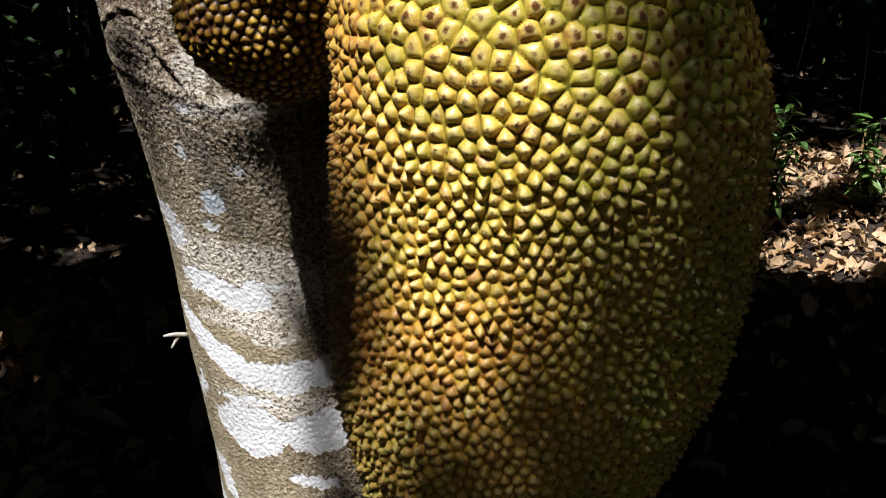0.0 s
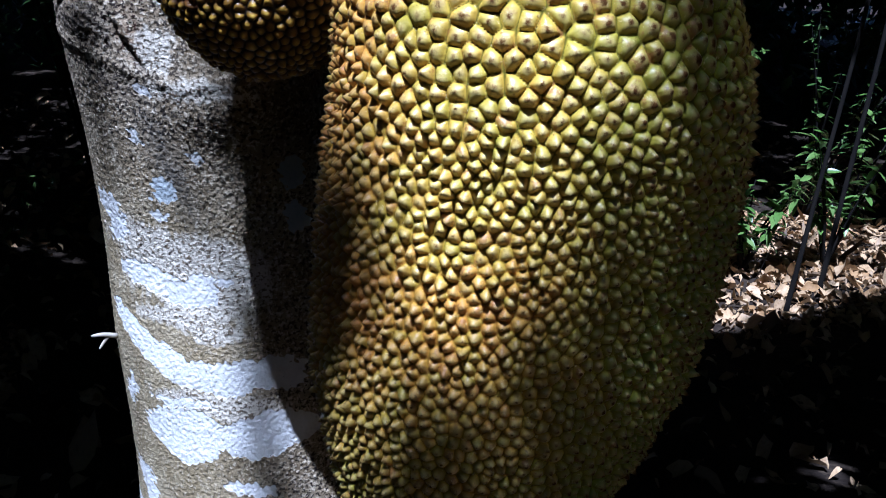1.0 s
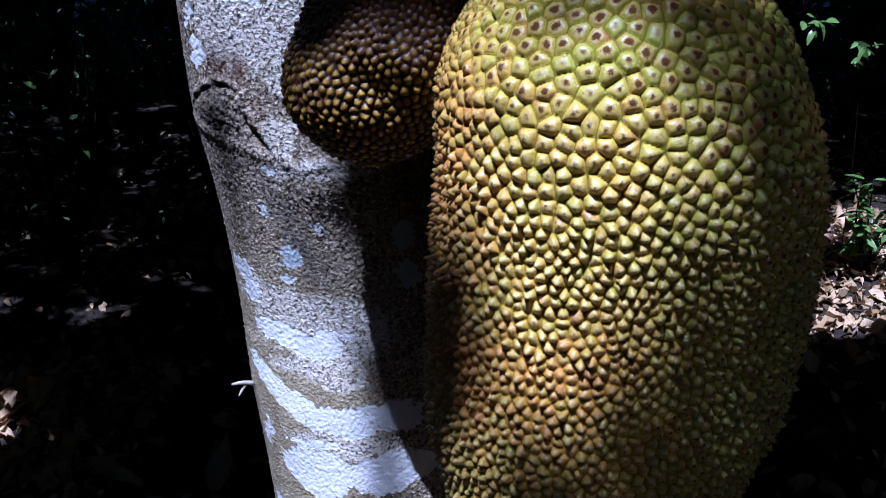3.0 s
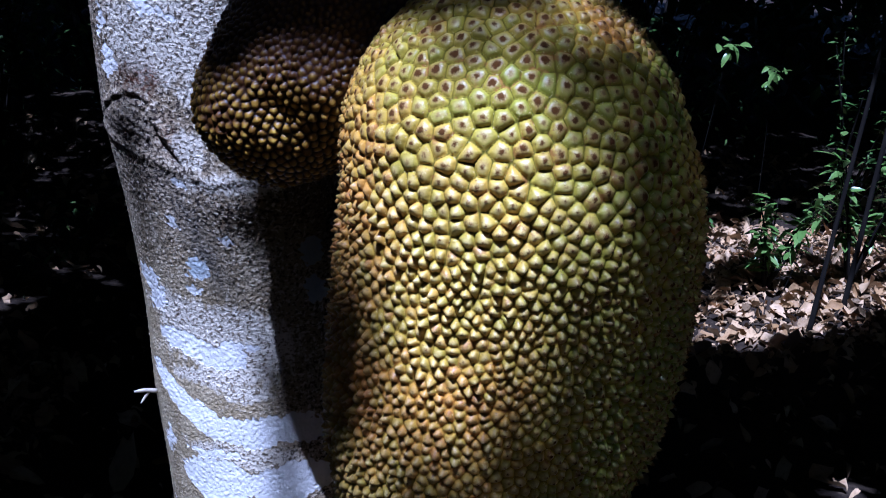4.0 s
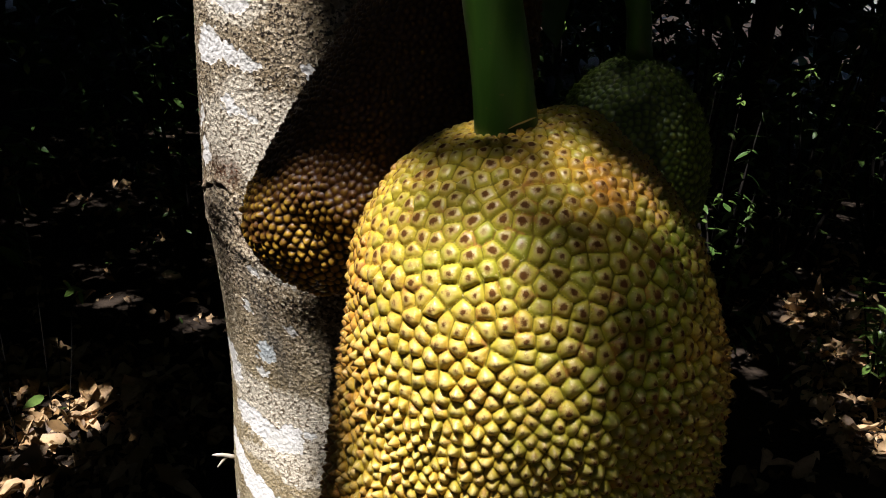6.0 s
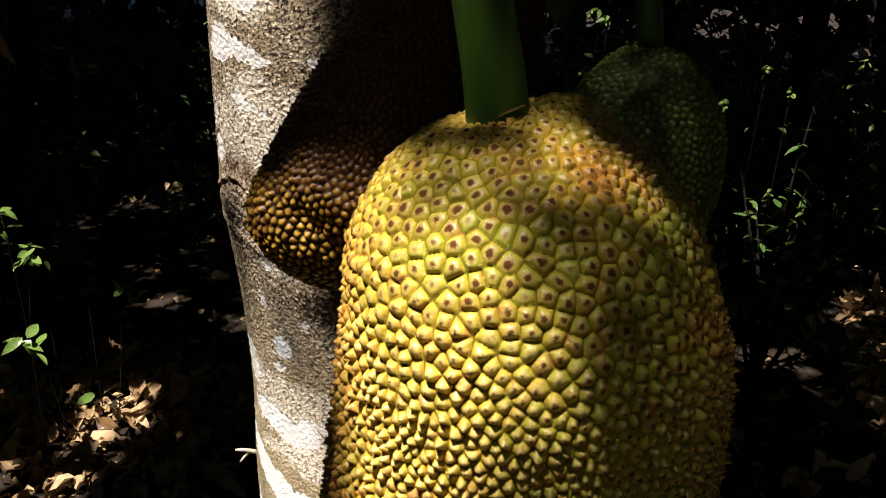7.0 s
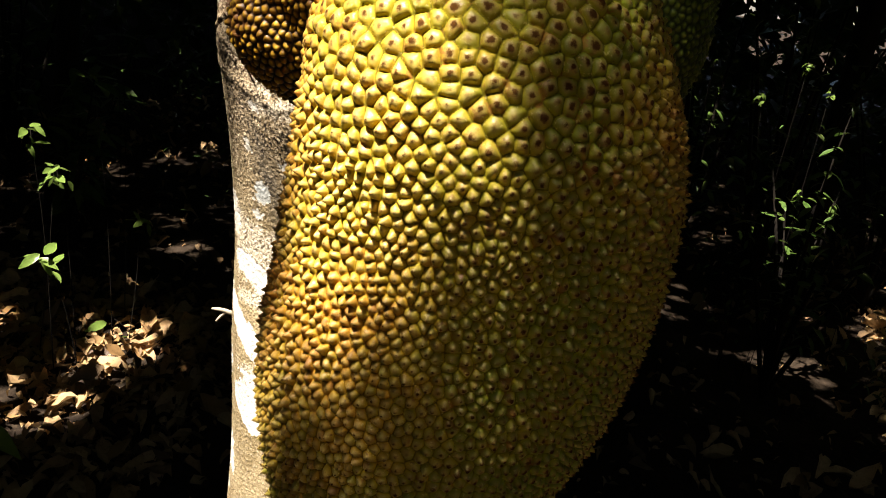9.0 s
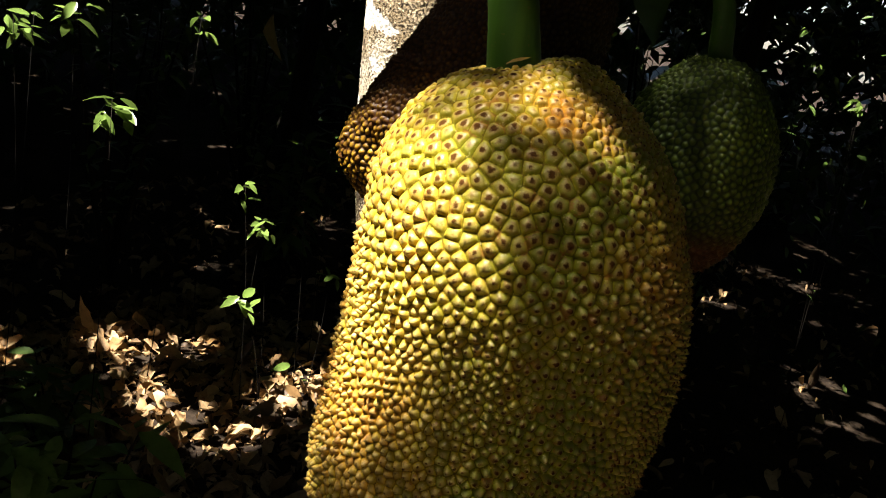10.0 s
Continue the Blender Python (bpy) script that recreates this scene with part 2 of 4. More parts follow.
def tube(name, knots, material, steps=24, cols=14, wobble=0.0, seed=0):
    """A round limb along knots of x, y, z, radius."""
    rng = np.random.default_rng(seed)
    k = spline(knots, steps)
    p, r = k[:, :3], k[:, 3]
    t = np.gradient(p, axis=0)
    t /= np.linalg.norm(t, axis=1)[:, None]
    side = np.cross(t, (0.31, 0.9, 0.3))
    side /= np.linalg.norm(side, axis=1)[:, None]
    up = np.cross(t, side)
    a = np.linspace(0, 2 * math.pi, cols, endpoint=False)
    rr = r[:, None] * (1 + wobble * rng.normal(size=(steps, cols)))
    v = p[:, None] + rr[..., None] * (np.cos(a)[None, :, None] * side[:, None] + np.sin(a)[None, :, None] * up[:, None])
    faces = rings(steps, cols).tolist() + [list(range(cols))[::-1], [(steps - 1) * cols + j for j in range(cols)]]
    return mesh_of(name, v.reshape(-1, 3), faces, material)


PLAIN_BLADE = [(0.0, 0.08), (0.42, 0.5), (1.0, 0.05)]
BLADE = [(-0.02, 0), (0.12, 0.30), (0.38, 0.5), (0.66, 0.42), (0.88, 0.18), (1.0, 0)]


def leaves(name, roots, ways, ups, lengths, widths, material, curl=0.2, fold=0.25, seed=0, wave=0.0, coarse=False):
    """Many curved leaf blades in one mesh: from each root along its way, broad across ways x ups."""
    rng = np.random.default_rng(seed)
    n = len(roots)
    roots, ways, ups = (np.asarray(v, float) for v in (roots, ways, ups))
    ways = ways / np.linalg.norm(ways, axis=1)[:, None]
    side = np.cross(ways, ups)
    side /= np.linalg.norm(side, axis=1)[:, None] + 1e-9
    ups = np.cross(side, ways)
    bend = curl * rng.normal(0.6, 0.7, n)
    v, outline, across = [], (PLAIN_BLADE if coarse else BLADE), ((-1, 1) if coarse else (-1, 0, 1))
    for s, w in outline:
        drop = -bend * s * s
        for e in across:
            lift = fold * abs(e) * w * 2 + wave * rng.normal(0, 1, n) * (0.3 + abs(e))
            v.append(roots + ways * (s * lengths)[:, None] + side * (e * w * widths)[:, None] + ups * ((drop * lengths) + lift * widths * 0.5)[:, None])
    v = np.stack(v, 1)
    q, c = [], len(across)
    for k in range(len(outline) - 1):
        for e in range(c - 1):
            q.append((c * k + e, c * k + e + 1, c * k + e + c + 1, c * k + e + c))
    q = np.array(q)[None] + (np.arange(n) * v.shape[1])[:, None, None]
    return mesh_of(name, v.reshape(-1, 3), q.reshape(-1, 4), material)


def scatter_points(cloud, pitch, rng, tries):
    """Spaced points on a cloud of surface points; pitch: the wanted spacing at each of them."""
    order = rng.permutation(len(cloud))[:tries]
    big = float(pitch.max())
    cells, kept, gaps = {}, [], []
    for i in order:
        p, g = cloud[i], pitch[i]
        key = tuple(int(c // big) for c in p)
        ok = True
        for dx in (-1, 0, 1):
            for dy in (-1, 0, 1):
                for dz in (-1, 0, 1):
                    for j in cells.get((key[0] + dx, key[1] + dy, key[2] + dz), ()):
                        q = kept[j]
                        if (p[0] - q[0]) ** 2 + (p[1] - q[1]) ** 2 + (p[2] - q[2]) ** 2 < (0.42 * (g + gaps[j])) ** 2:
                            ok = False
                            break
                    if not ok:
                        break
                if not ok:
                    break
            if not ok:
                break
        if ok:
            cells.setdefault(key, []).append(len(kept))
            kept.append(tuple(p))
            gaps.append(g)
    return np.array(kept)


from mathutils import kdtree


def knobbly(name, knots, rows, cols, material, pitch_at, height_at, warm_at, seed, blunt=0.0, swell=None, flat_at=None, unripe_and_shade_at=None, lumps=0.006):
    """A jackfruit: knots of x, y, z, radius from its bottom to its top, all covered with knobs."""
    rng = np.random.default_rng(seed)
    k = spline(knots, rows)
    k[:, 3] = np.maximum(k[:, 3], 0.0004)
    turn = np.linspace(0, 2 * math.pi, cols, endpoint=False)
    a = turn - 0.4 * np.sin(turn + math.pi / 2)
    ring = np.stack([np.cos(a), np.sin(a), 0 * a], -1)
    p = k[:, None, :3] + k[:, None, 3:] * ring[None]
    low = np.array([noise.noise(Vector(q) * 9.0 + Vector((seed, 0, 0))) for q in p[::6, ::6].reshape(-1, 3)]).reshape(p[::6, ::6].shape[:2])
    low = np.repeat(np.repeat(low, 6, 0), 6, 1)[:rows, :cols]
    for _ in range(10):
        low = (low + np.roll(low, 1, 1) + np.roll(low, -1, 1) + np.vstack([low[:1], low[:-1]]) + np.vstack([low[1:], low[-1:]])) / 5

    def out(q):
        du = np.roll(q, -1, 1) - np.roll(q, 1, 1)
        dv = np.gradient(q, axis=0)
        n = np.cross(du, dv)
        return n / (np.linalg.norm(n, axis=2)[..., None] + 1e-12)

    n = out(p)
    p = p + n * (low * lumps)[..., None]
    if swell:
        p = p + n * swell(p)[..., None]
        n = out(p)
    flat_p = p.reshape(-1, 3)
    pitch = pitch_at(flat_p, n.reshape(-1, 3)) * rng.uniform(0.82, 1.2, len(flat_p))
    # candidates in proportion to area
    area = np.repeat(k[:, 3], cols) * np.tile(1 - 0.4 * np.cos(turn + math.pi / 2), rows)
    pick = rng.choice(len(flat_p), size=min(120000, len(flat_p)), replace=False, p=area / area.sum())
    seeds = scatter_points(flat_p[pick], pitch[pick], rng, 120000)
    # even the knobs out once
    tree = kdtree.KDTree(len(seeds))
    for i, s in enumerate(seeds):
        tree.insert(s, i)
    tree.balance()
    owner = np.array([tree.find(q)[1] for q in flat_p[pick]])
    count = np.bincount(owner, minlength=len(seeds))[:, None]
    mean = np.stack([np.bincount(owner, flat_p[pick][:, c], len(seeds)) for c in range(3)], 1) / np.maximum(count, 1)
    seeds = np.where(count > 2, 0.35 * seeds + 0.65 * mean, seeds)
    tree = kdtree.KDTree(len(seeds))
    for i, s in enumerate(seeds):
        tree.insert(s, i)
    tree.balance()
    found = [tree.find_n(q, 2) for q in flat_p]
    d1 = np.array([f[0][2] for f in found])
    d2 = np.array([f[1][2] for f in found])
    cell = np.array([f[0][1] for f in found])
    rnd, tall = rng.random(len(seeds)), rng.normal(1.0, 0.22, len(seeds)).clip(0.5, 1.6)
    skew = rng.normal(0, 0.16, (len(seeds), 3))
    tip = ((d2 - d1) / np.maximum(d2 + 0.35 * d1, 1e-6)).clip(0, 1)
    flat = flat_at(flat_p) if flat_at else np.zeros(len(flat_p))
    sharp = 0.18 * np.sin(tip * math.pi / 2) + 0.82 * tip
    dome = np.sin(np.minimum(tip * 1.25, 1) * math.pi / 2)
    shape = (1 - blunt) * sharp + blunt * dome
    shape = (1 - flat) * shape + flat * (0.68 * (1 - (1 - np.minimum(tip * 1.8, 1)) ** 2) + 0.32 * tip)
    h = height_at(flat_p) * shape * tall[cell]
    nn = n.reshape(-1, 3) + skew[cell] * (shape * (1 - 0.6 * flat))[:, None]
    q = flat_p + nn * h[:, None]
    faces = rings(rows, cols)
    me = mesh_of(name, q, faces, material)
    give(me, "tip", tip)
    give(me, "cell", rnd[cell])
    give(me, "warm", warm_at(flat_p, rnd[cell]))
    give(me, "flat", flat)
    if unripe_and_shade_at:
        give(me, "unripe_and_shade", unripe_and_shade_at(flat_p))
    return me


def smooth(x, lo, hi):
    t = np.clip((x - lo) / (hi - lo), 0, 1)
    return t * t * (3 - 2 * t)


def near(p, at, size):
    return np.exp(-(((p - np.array(at)) / np.array(size)) ** 2).sum(-1))


# ---- the ground ----
def ground_height(x, y):
    far = np.hypot(x, y)
    return (0.05 * np.sin(1.3 * x + 0.4) * np.cos(1.1 * y) + 0.03 * np.sin(3.1 * x + 2 * y)) * np.minimum(1, far / 1.5) - 0.02


def make_ground():
    edge = np.r_[-400, -120, -50, -25, np.linspace(-14, 14, 141), 25, 50, 120, 400]
    x, y = np.meshgrid(edge, edge, indexing="ij")
    v = np.stack([x, y, ground_height(x, y)], -1).reshape(-1, 3)
    n = len(edge)
    i, j = np.meshgrid(np.arange(n - 1), np.arange(n - 1), indexing="ij")
    a = i * n + j
    f = np.stack([a, a + n, a + n + 1, a + 1], -1).reshape(-1, 4)
    tagged(new("ground", mesh_of("ground", v, f, SOIL)), "dark bare forest soil under the fallen leaves", "ground", kind="structure")


def make_litter():
    rng = np.random.default_rng(14)
    n = 21500
    # the last 7500 lie unseen behind the camera, added to bounce fill light
    x = np.r_[rng.uniform(-4, 5, n - 15000), rng.uniform(-2.4, -0.9, 2000), rng.uniform(1.2, 3.2, 3500), rng.uniform(-3, 3, 2000), rng.normal(1.6, 0.95, 7500)]
    y = np.r_[rng.uniform(0.8, 7.0, n - 15000), rng.uniform(1.6, 2.8, 2000), rng.uniform(3.2, 5.0, 3500), rng.uniform(-5, 0.8, 2000), np.minimum(rng.normal(-1.7, 0.95, 7500), 0.2)]
    kept = ~((x > -0.7) & (x < 0.95) & (y > 3.5) & (rng.random(n) < 0.6))
    x, y = x[kept], y[kept]
    n = len(x)
    z = ground_height(x, y) + rng.uniform(0.004, 0.045, n)
    a = rng.uniform(0, 2 * math.pi, n)
    ways = np.stack([np.cos(a), np.sin(a), rng.normal(0, 0.16, n)], 1)
    ups = np.stack([rng.normal(0, 0.3, n), rng.normal(0, 0.3, n), np.ones(n)], 1)
    size = rng.uniform(0.1, 1.0, n) ** 2.2 * 0.095 + 0.016
    me = leaves("leaf_litter", np.stack([x, y, z], 1), ways, ups, size, size * rng.uniform(0.42, 0.62, n), LITTER, 1.0, 0.7, 12, 0.24)
    tagged(new("leaf_litter", me), "brown curled fallen leaves lying on the soil", "leaf litter", kind="stuff")


# ---- the tree ----
TRUNK = [(0.00, -0.02, 0.915, 0.175), (0.45, -0.036, 0.913, 0.162), (0.80, -0.055, 0.913, 0.149), (0.90, -0.067, 0.914, 0.143), (1.00, -0.084, 0.915, 0.137), (1.10, -0.096, 0.916, 0.131),
         (1.20, -0.107, 0.905, 0.128), (1.30, -0.122, 0.893, 0.1265), (1.40, -0.128, 0.884, 0.125), (1.50, -0.131, 0.874, 0.124), (1.70, -0.136, 0.856, 0.122), (2.4, -0.145, 0.80, 0.113), (3.4, -0.15, 0.75, 0.10)]
# pale crusts: x, z, half width, half height, slope
CRUSTS = [(-0.199, 1.139, 0.018, 0.014, -0.7), (-0.199, 1.126, 0.009, 0.012, -0.5), (-0.150, 1.086, 0.049, 0.014, -0.12), (-0.116, 1.088, 0.016, 0.014, -0.1),
          (-0.179, 1.029, 0.030, 0.015, -0.6), (-0.148, 1.012, 0.036, 0.015, -0.5), (-0.096, 1.007, 0.056, 0.017, 0.05), (-0.049, 1.012, 0.028, 0.018, 0.05),
          (-0.133, 0.943, 0.038, 0.028, 0.0), (-0.058, 0.952, 0.052, 0.022, 0.12), (-0.161, 1.259, 0.009, 0.007, -0.2), (-0.118, 1.209, 0.009, 0.006, 0.0),
          (-0.148, 1.175, 0.014, 0.012, -0.1), (-0.173, 1.219, 0.007, 0.006, -0.6), (-0.151, 1.153, 0.011, 0.005, -0.1), (-0.096, 1.095, 0.005, 0.005, 0.0),
          (-0.044, 1.198, 0.013, 0.015, 0.0), (-0.039, 1.156, 0.012, 0.016, 0.0), (-0.189, 0.962, 0.006, 0.019, -0.3), (-0.131, 0.976, 0.035, 0.005, 0.05)]
CRUSTS += [(-0.173, 0.864, 0.015, 0.021, -0.7), (-0.070, 0.896, 0.024, 0.008, 0.0), (-0.213, 1.463, 0.018, 0.017, -0.1), (-0.186, 1.456, 0.035, 0.010, -0.12),
          (-0.107, 1.450, 0.013, 0.008, 0.0), (-0.188, 1.413, 0.013, 0.007, -0.5), (-0.166, 1.403, 0.011, 0.005, -0.4), (-0.225, 1.360, 0.009, 0.014, 0.0),
          (-0.231, 1.394, 0.004, 0.017, 0.0), (-0.187, 1.503, 0.024, 0.011, 0.0)]


# thin broken crusts: x, z, half width, half height
WASHES = [(-0.120, 1.095, 0.080, 0.050), (-0.105, 0.978, 0.065, 0.014), (-0.165, 1.395, 0.065, 0.050), (-0.160, 1.122, 0.055, 0.024), (-0.120, 1.108, 0.045, 0.018), (-0.140, 1.056, 0.051, 0.011), (-0.106, 1.046, 0.033, 0.010), (-0.158, 1.385, 0.029, 0.027), (-0.137, 1.392, 0.021, 0.032),
          (-0.211, 1.389, 0.017, 0.025), (-0.143, 1.344, 0.013, 0.022), (-0.112, 1.263, 0.048, 0.010), (-0.182, 1.499, 0.042, 0.016), (-0.149, 1.294, 0.022, 0.017)]


def trunk_at(z):
    t = np.array(TRUNK)
    dense = spline(t, 400)
    return [np.interp(z, dense[:, 0], dense[:, c]) for c in (1, 2, 3)]


def make_tree():
    rng = np.random.default_rng(4)
    tree = tagged(thing("jackfruit_tree", (-0.02, 0.92, 0.0)), "grey-brown jackfruit trunk with white lichen crusts, rising from leaf litter", "tree")
    z = np.r_[np.linspace(-0.08, 0.74, 42)[:-1], np.linspace(0.74, 1.62, 600)[:-1], np.linspace(1.62, 3.4, 70)]
    cols = 400
    cx, cy, r = trunk_at(z)
    a = np.linspace(0, 2 * math.pi, cols, endpoint=False)
    a = a - 0.5 * np.sin(a)
    zz, aa = np.meshgrid(z, a, indexing="ij")
    swell = 1 + 0.02 * np.sin(2 * aa + zz * 2.1) + 0.015 * np.sin(3 * aa - zz * 5)
    swell += 0.25 * np.exp(-np.maximum(zz, 0) / 0.12)
    x = cx[:, None] + r[:, None] * swell * np.sin(aa)
    y = cy[:, None] - r[:, None] * swell * np.cos(aa)
    p = np.stack([x, y, zz], -1)
    out = np.stack([np.sin(aa), -np.cos(aa), 0 * aa], -1)
    front = (np.cos(aa) > -0.2).astype(float)
    # the healed branch: a knob, the brow over it and a fold that runs down from it
    lift = 0.0045 * np.exp(-((x + 0.212) / 0.022) ** 2 - ((zz - 1.311) / 0.020) ** 2)
    brow = zz - (1.3335 - np.where(x > -0.197, 50.0, 14.8) * (x + 0.197) ** 2)
    reach = np.exp(-((x + 0.208) / 0.030) ** 4) * (0.66 + 0.34 * np.sin(330 * x + 210 * zz + 1.0))
    lift += 0.0024 * np.exp(-((brow - 0.004) / 0.005) ** 2) * reach
    lift -= 0.0030 * np.exp(-(brow / 0.0026) ** 2) * reach
    ridge = (x + 0.1746) * 0.864 + (zz - 1.3082) * 0.504
    fissure = (x + 0.1656) * 0.776 + (zz - 1.2849) * 0.630
    lift += 0.0022 * np.exp(-(ridge / 0.0035) ** 2 - ((zz - 1.308) / 0.020) ** 2)
    lift -= 0.0026 * np.exp(-(fissure / 0.0022) ** 2 - ((zz - 1.286) / 0.016) ** 2)
    lift += 0.0015 * np.exp(-(((zz - 1.264) - 0.25 * np.abs(x + 0.13)) / 0.006) ** 2)
    lift += 0.012 * np.exp(-((x + 0.085) / 0.05) ** 2 - ((zz - 1.256) / 0.04) ** 2)
    p = p + out * (lift * front)[..., None]
    rugged = np.exp(-((x + 0.195) / 0.035) ** 2 - ((zz - 1.312) / 0.035) ** 2) * front
    lumps = np.sin(420 * x + 190 * zz) * np.sin(510 * zz - 150 * x) + 0.6 * np.sin(900 * x - 300 * zz) * np.sin(760 * zz + 2)
    p = p + out * (rng.normal(0, 0.00035, zz.shape) + 0.0005 * rugged * lumps)[..., None]
    me = mesh_of("trunk", p.reshape(-1, 3), rings(len(z), cols), BARK)
    field = np.full(zz.shape, -1.0)
    wx = x + 0.003 * np.sin(170 * zz + 90 * x + 1.3) + 0.0015 * np.sin(430 * zz - 260 * x) + 0.002 * np.sin(900 * zz + 500 * x)
    wz = zz + 0.0025 * np.sin(95 * x + 2.1 + 40 * zz) + 0.0012 * np.sin(330 * x - 130 * zz) + 0.0012 * np.sin(800 * x + 300 * zz)
    for px, pz, hw, hh, slope in CRUSTS:
        e = 1 - np.sqrt(((wx - px) / hw) ** 2 + ((wz - pz - slope * (wx - px)) / hh) ** 2)
        field = np.maximum(field, e * min(hw, hh) / 0.008)
    wash = np.full(zz.shape, -1.0)
    for px, pz, hw, hh in WASHES:
        e = 1 - np.sqrt(((wx - px) / hw) ** 2 + ((wz - pz) / hh) ** 2)
        wash = np.maximum(wash, e)
    for k in range(70):
        ang, pz = rng.uniform(0.9, 5.4), rng.uniform(0.1, 3.2)
        e = 1 - np.sqrt(((aa - ang) * 0.12 / rng.uniform(0.01, 0.05)) ** 2 + ((zz - pz) / rng.uniform(0.008, 0.03)) ** 2)
        field = np.maximum(field, e)
    give(me, "lichen", field.reshape(-1).clip(-1, 1) * 0.7)
    give(me, "wash", (wash * front).reshape(-1).clip(-1, 1))
    spot = np.stack([x, zz], -1)
    dark = 0.95 * np.exp(-(brow / 0.0024) ** 2) * reach + 1.0 * np.exp(-(fissure / 0.0024) ** 2 - ((zz - 1.286) / 0.016) ** 2)
    dark += 0.8 * near(spot, (-0.1834, 1.350), (0.0035, 0.011)) + 0.75 * near(spot, (-0.212, 1.305), (0.028, 0.022)) + 0.55 * np.exp(-((zz - 1.260 + 0.10 * (x + 0.19)) / 0.008) ** 2 - ((x + 0.185) / 0.03) ** 2)
    give(me, "scar", (dark * front).reshape(-1).clip(0, 1))
    give(me, "blue_grey", (1.0 * near(spot, (-0.148, 1.175), (0.022, 0.018)) + near(spot, (-0.044, 1.198), (0.024, 0.022)) + near(spot, (-0.039, 1.156), (0.022, 0.024))).reshape(-1).clip(0, 1))
    down = (x + 0.152) - (1.222 - zz) * 0.42
    give(me, "stain", (0.75 * np.exp(-(down / 0.013) ** 2 - ((zz - 1.195) / 0.055) ** 2) * front).reshape(-1))
    give(me, "bare", (smooth(zz, 1.26, 1.08) * smooth(x, -0.02, -0.13)).reshape(-1))
    give(me, "rust", ((0.9 * near(spot, (-0.199, 1.351), (0.018, 0.014)) + 0.9 * near(spot, (-0.182, 1.350), (0.006, 0.013)) + 0.5 * near(spot, (-0.168, 1.300), (0.010, 0.020))) * front).reshape(-1).clip(0, 1))
    part("trunk", me, tree)
    part("twig_stub", tube("twig_stub", [(-0.208, 0.860, 1.004, 0.0028), (-0.219, 0.853, 1.008, 0.0022), (-0.229, 0.849, 1.008, 0.0012)], PALE_TWIG, 8, 8), tree, "short pale broken twig")
    part("twig_stub", tube("twig_stub", [(-0.215, 0.856, 1.006, 0.0018), (-0.219, 0.852, 1.000, 0.0015), (-0.222, 0.848, 0.995, 0.0008)], PALE_TWIG, 8, 8), tree, "short pale broken twig")
    for h, ang, ln in ((2.9, 0.3, 1.6), (3.1, 2.6, 1.5), (3.3, 1.5, 1.7)):
        bx, by = (float(v) for v in trunk_at(h)[:2])
        dx, dy = math.cos(ang), math.sin(ang)
        part("limb", tube("limb", [(bx, by, h, 0.05), (bx + 0.4 * ln * dx, by + 0.4 * ln * dy, h + 0.4, 0.038), (bx + ln * dx, by + ln * dy, h + 0.9, 0.015)], SHADE_DARK_WOOD, 14, 10), tree)
    return tree


# ---- the fruits ----
RIPE_KNOTS = [(0.086, 0.592, 0.915, 0.0), (0.087, 0.591, 0.920, 0.030), (0.090, 0.590, 0.955, 0.060), (0.096, 0.589, 1.020, 0.085), (0.103, 0.590, 1.080, 0.107), (0.109, 0.5955, 1.140, 0.1235),
              (0.115, 0.6015, 1.200, 0.129), (0.118, 0.6005, 1.260, 0.1275), (0.1155, 0.596, 1.320, 0.1235), (0.107, 0.594, 1.370, 0.115), (0.104, 0.593, 1.410, 0.097), (0.1015, 0.591, 1.438, 0.071),
              (0.100, 0.590, 1.453, 0.046), (0.099, 0.590, 1.459, 0.022), (0.099, 0.590, 1.460, 0.0)]
# how far the fruit is from round: height, and the second and third harmonics of its outline
OUT_OF_ROUND = [(1.02, -0.0040, 0.0050, 0.001, -0.0020), (1.14, -0.0015, 0.0040, -0.001, -0.0020), (1.26, 0.0010, 0.0028, -0.0005, -0.0010), (1.34, 0.0, 0.0010, 0.0, 0.0), (1.46, 0.0, 0.0, 0.0, 0.0)]


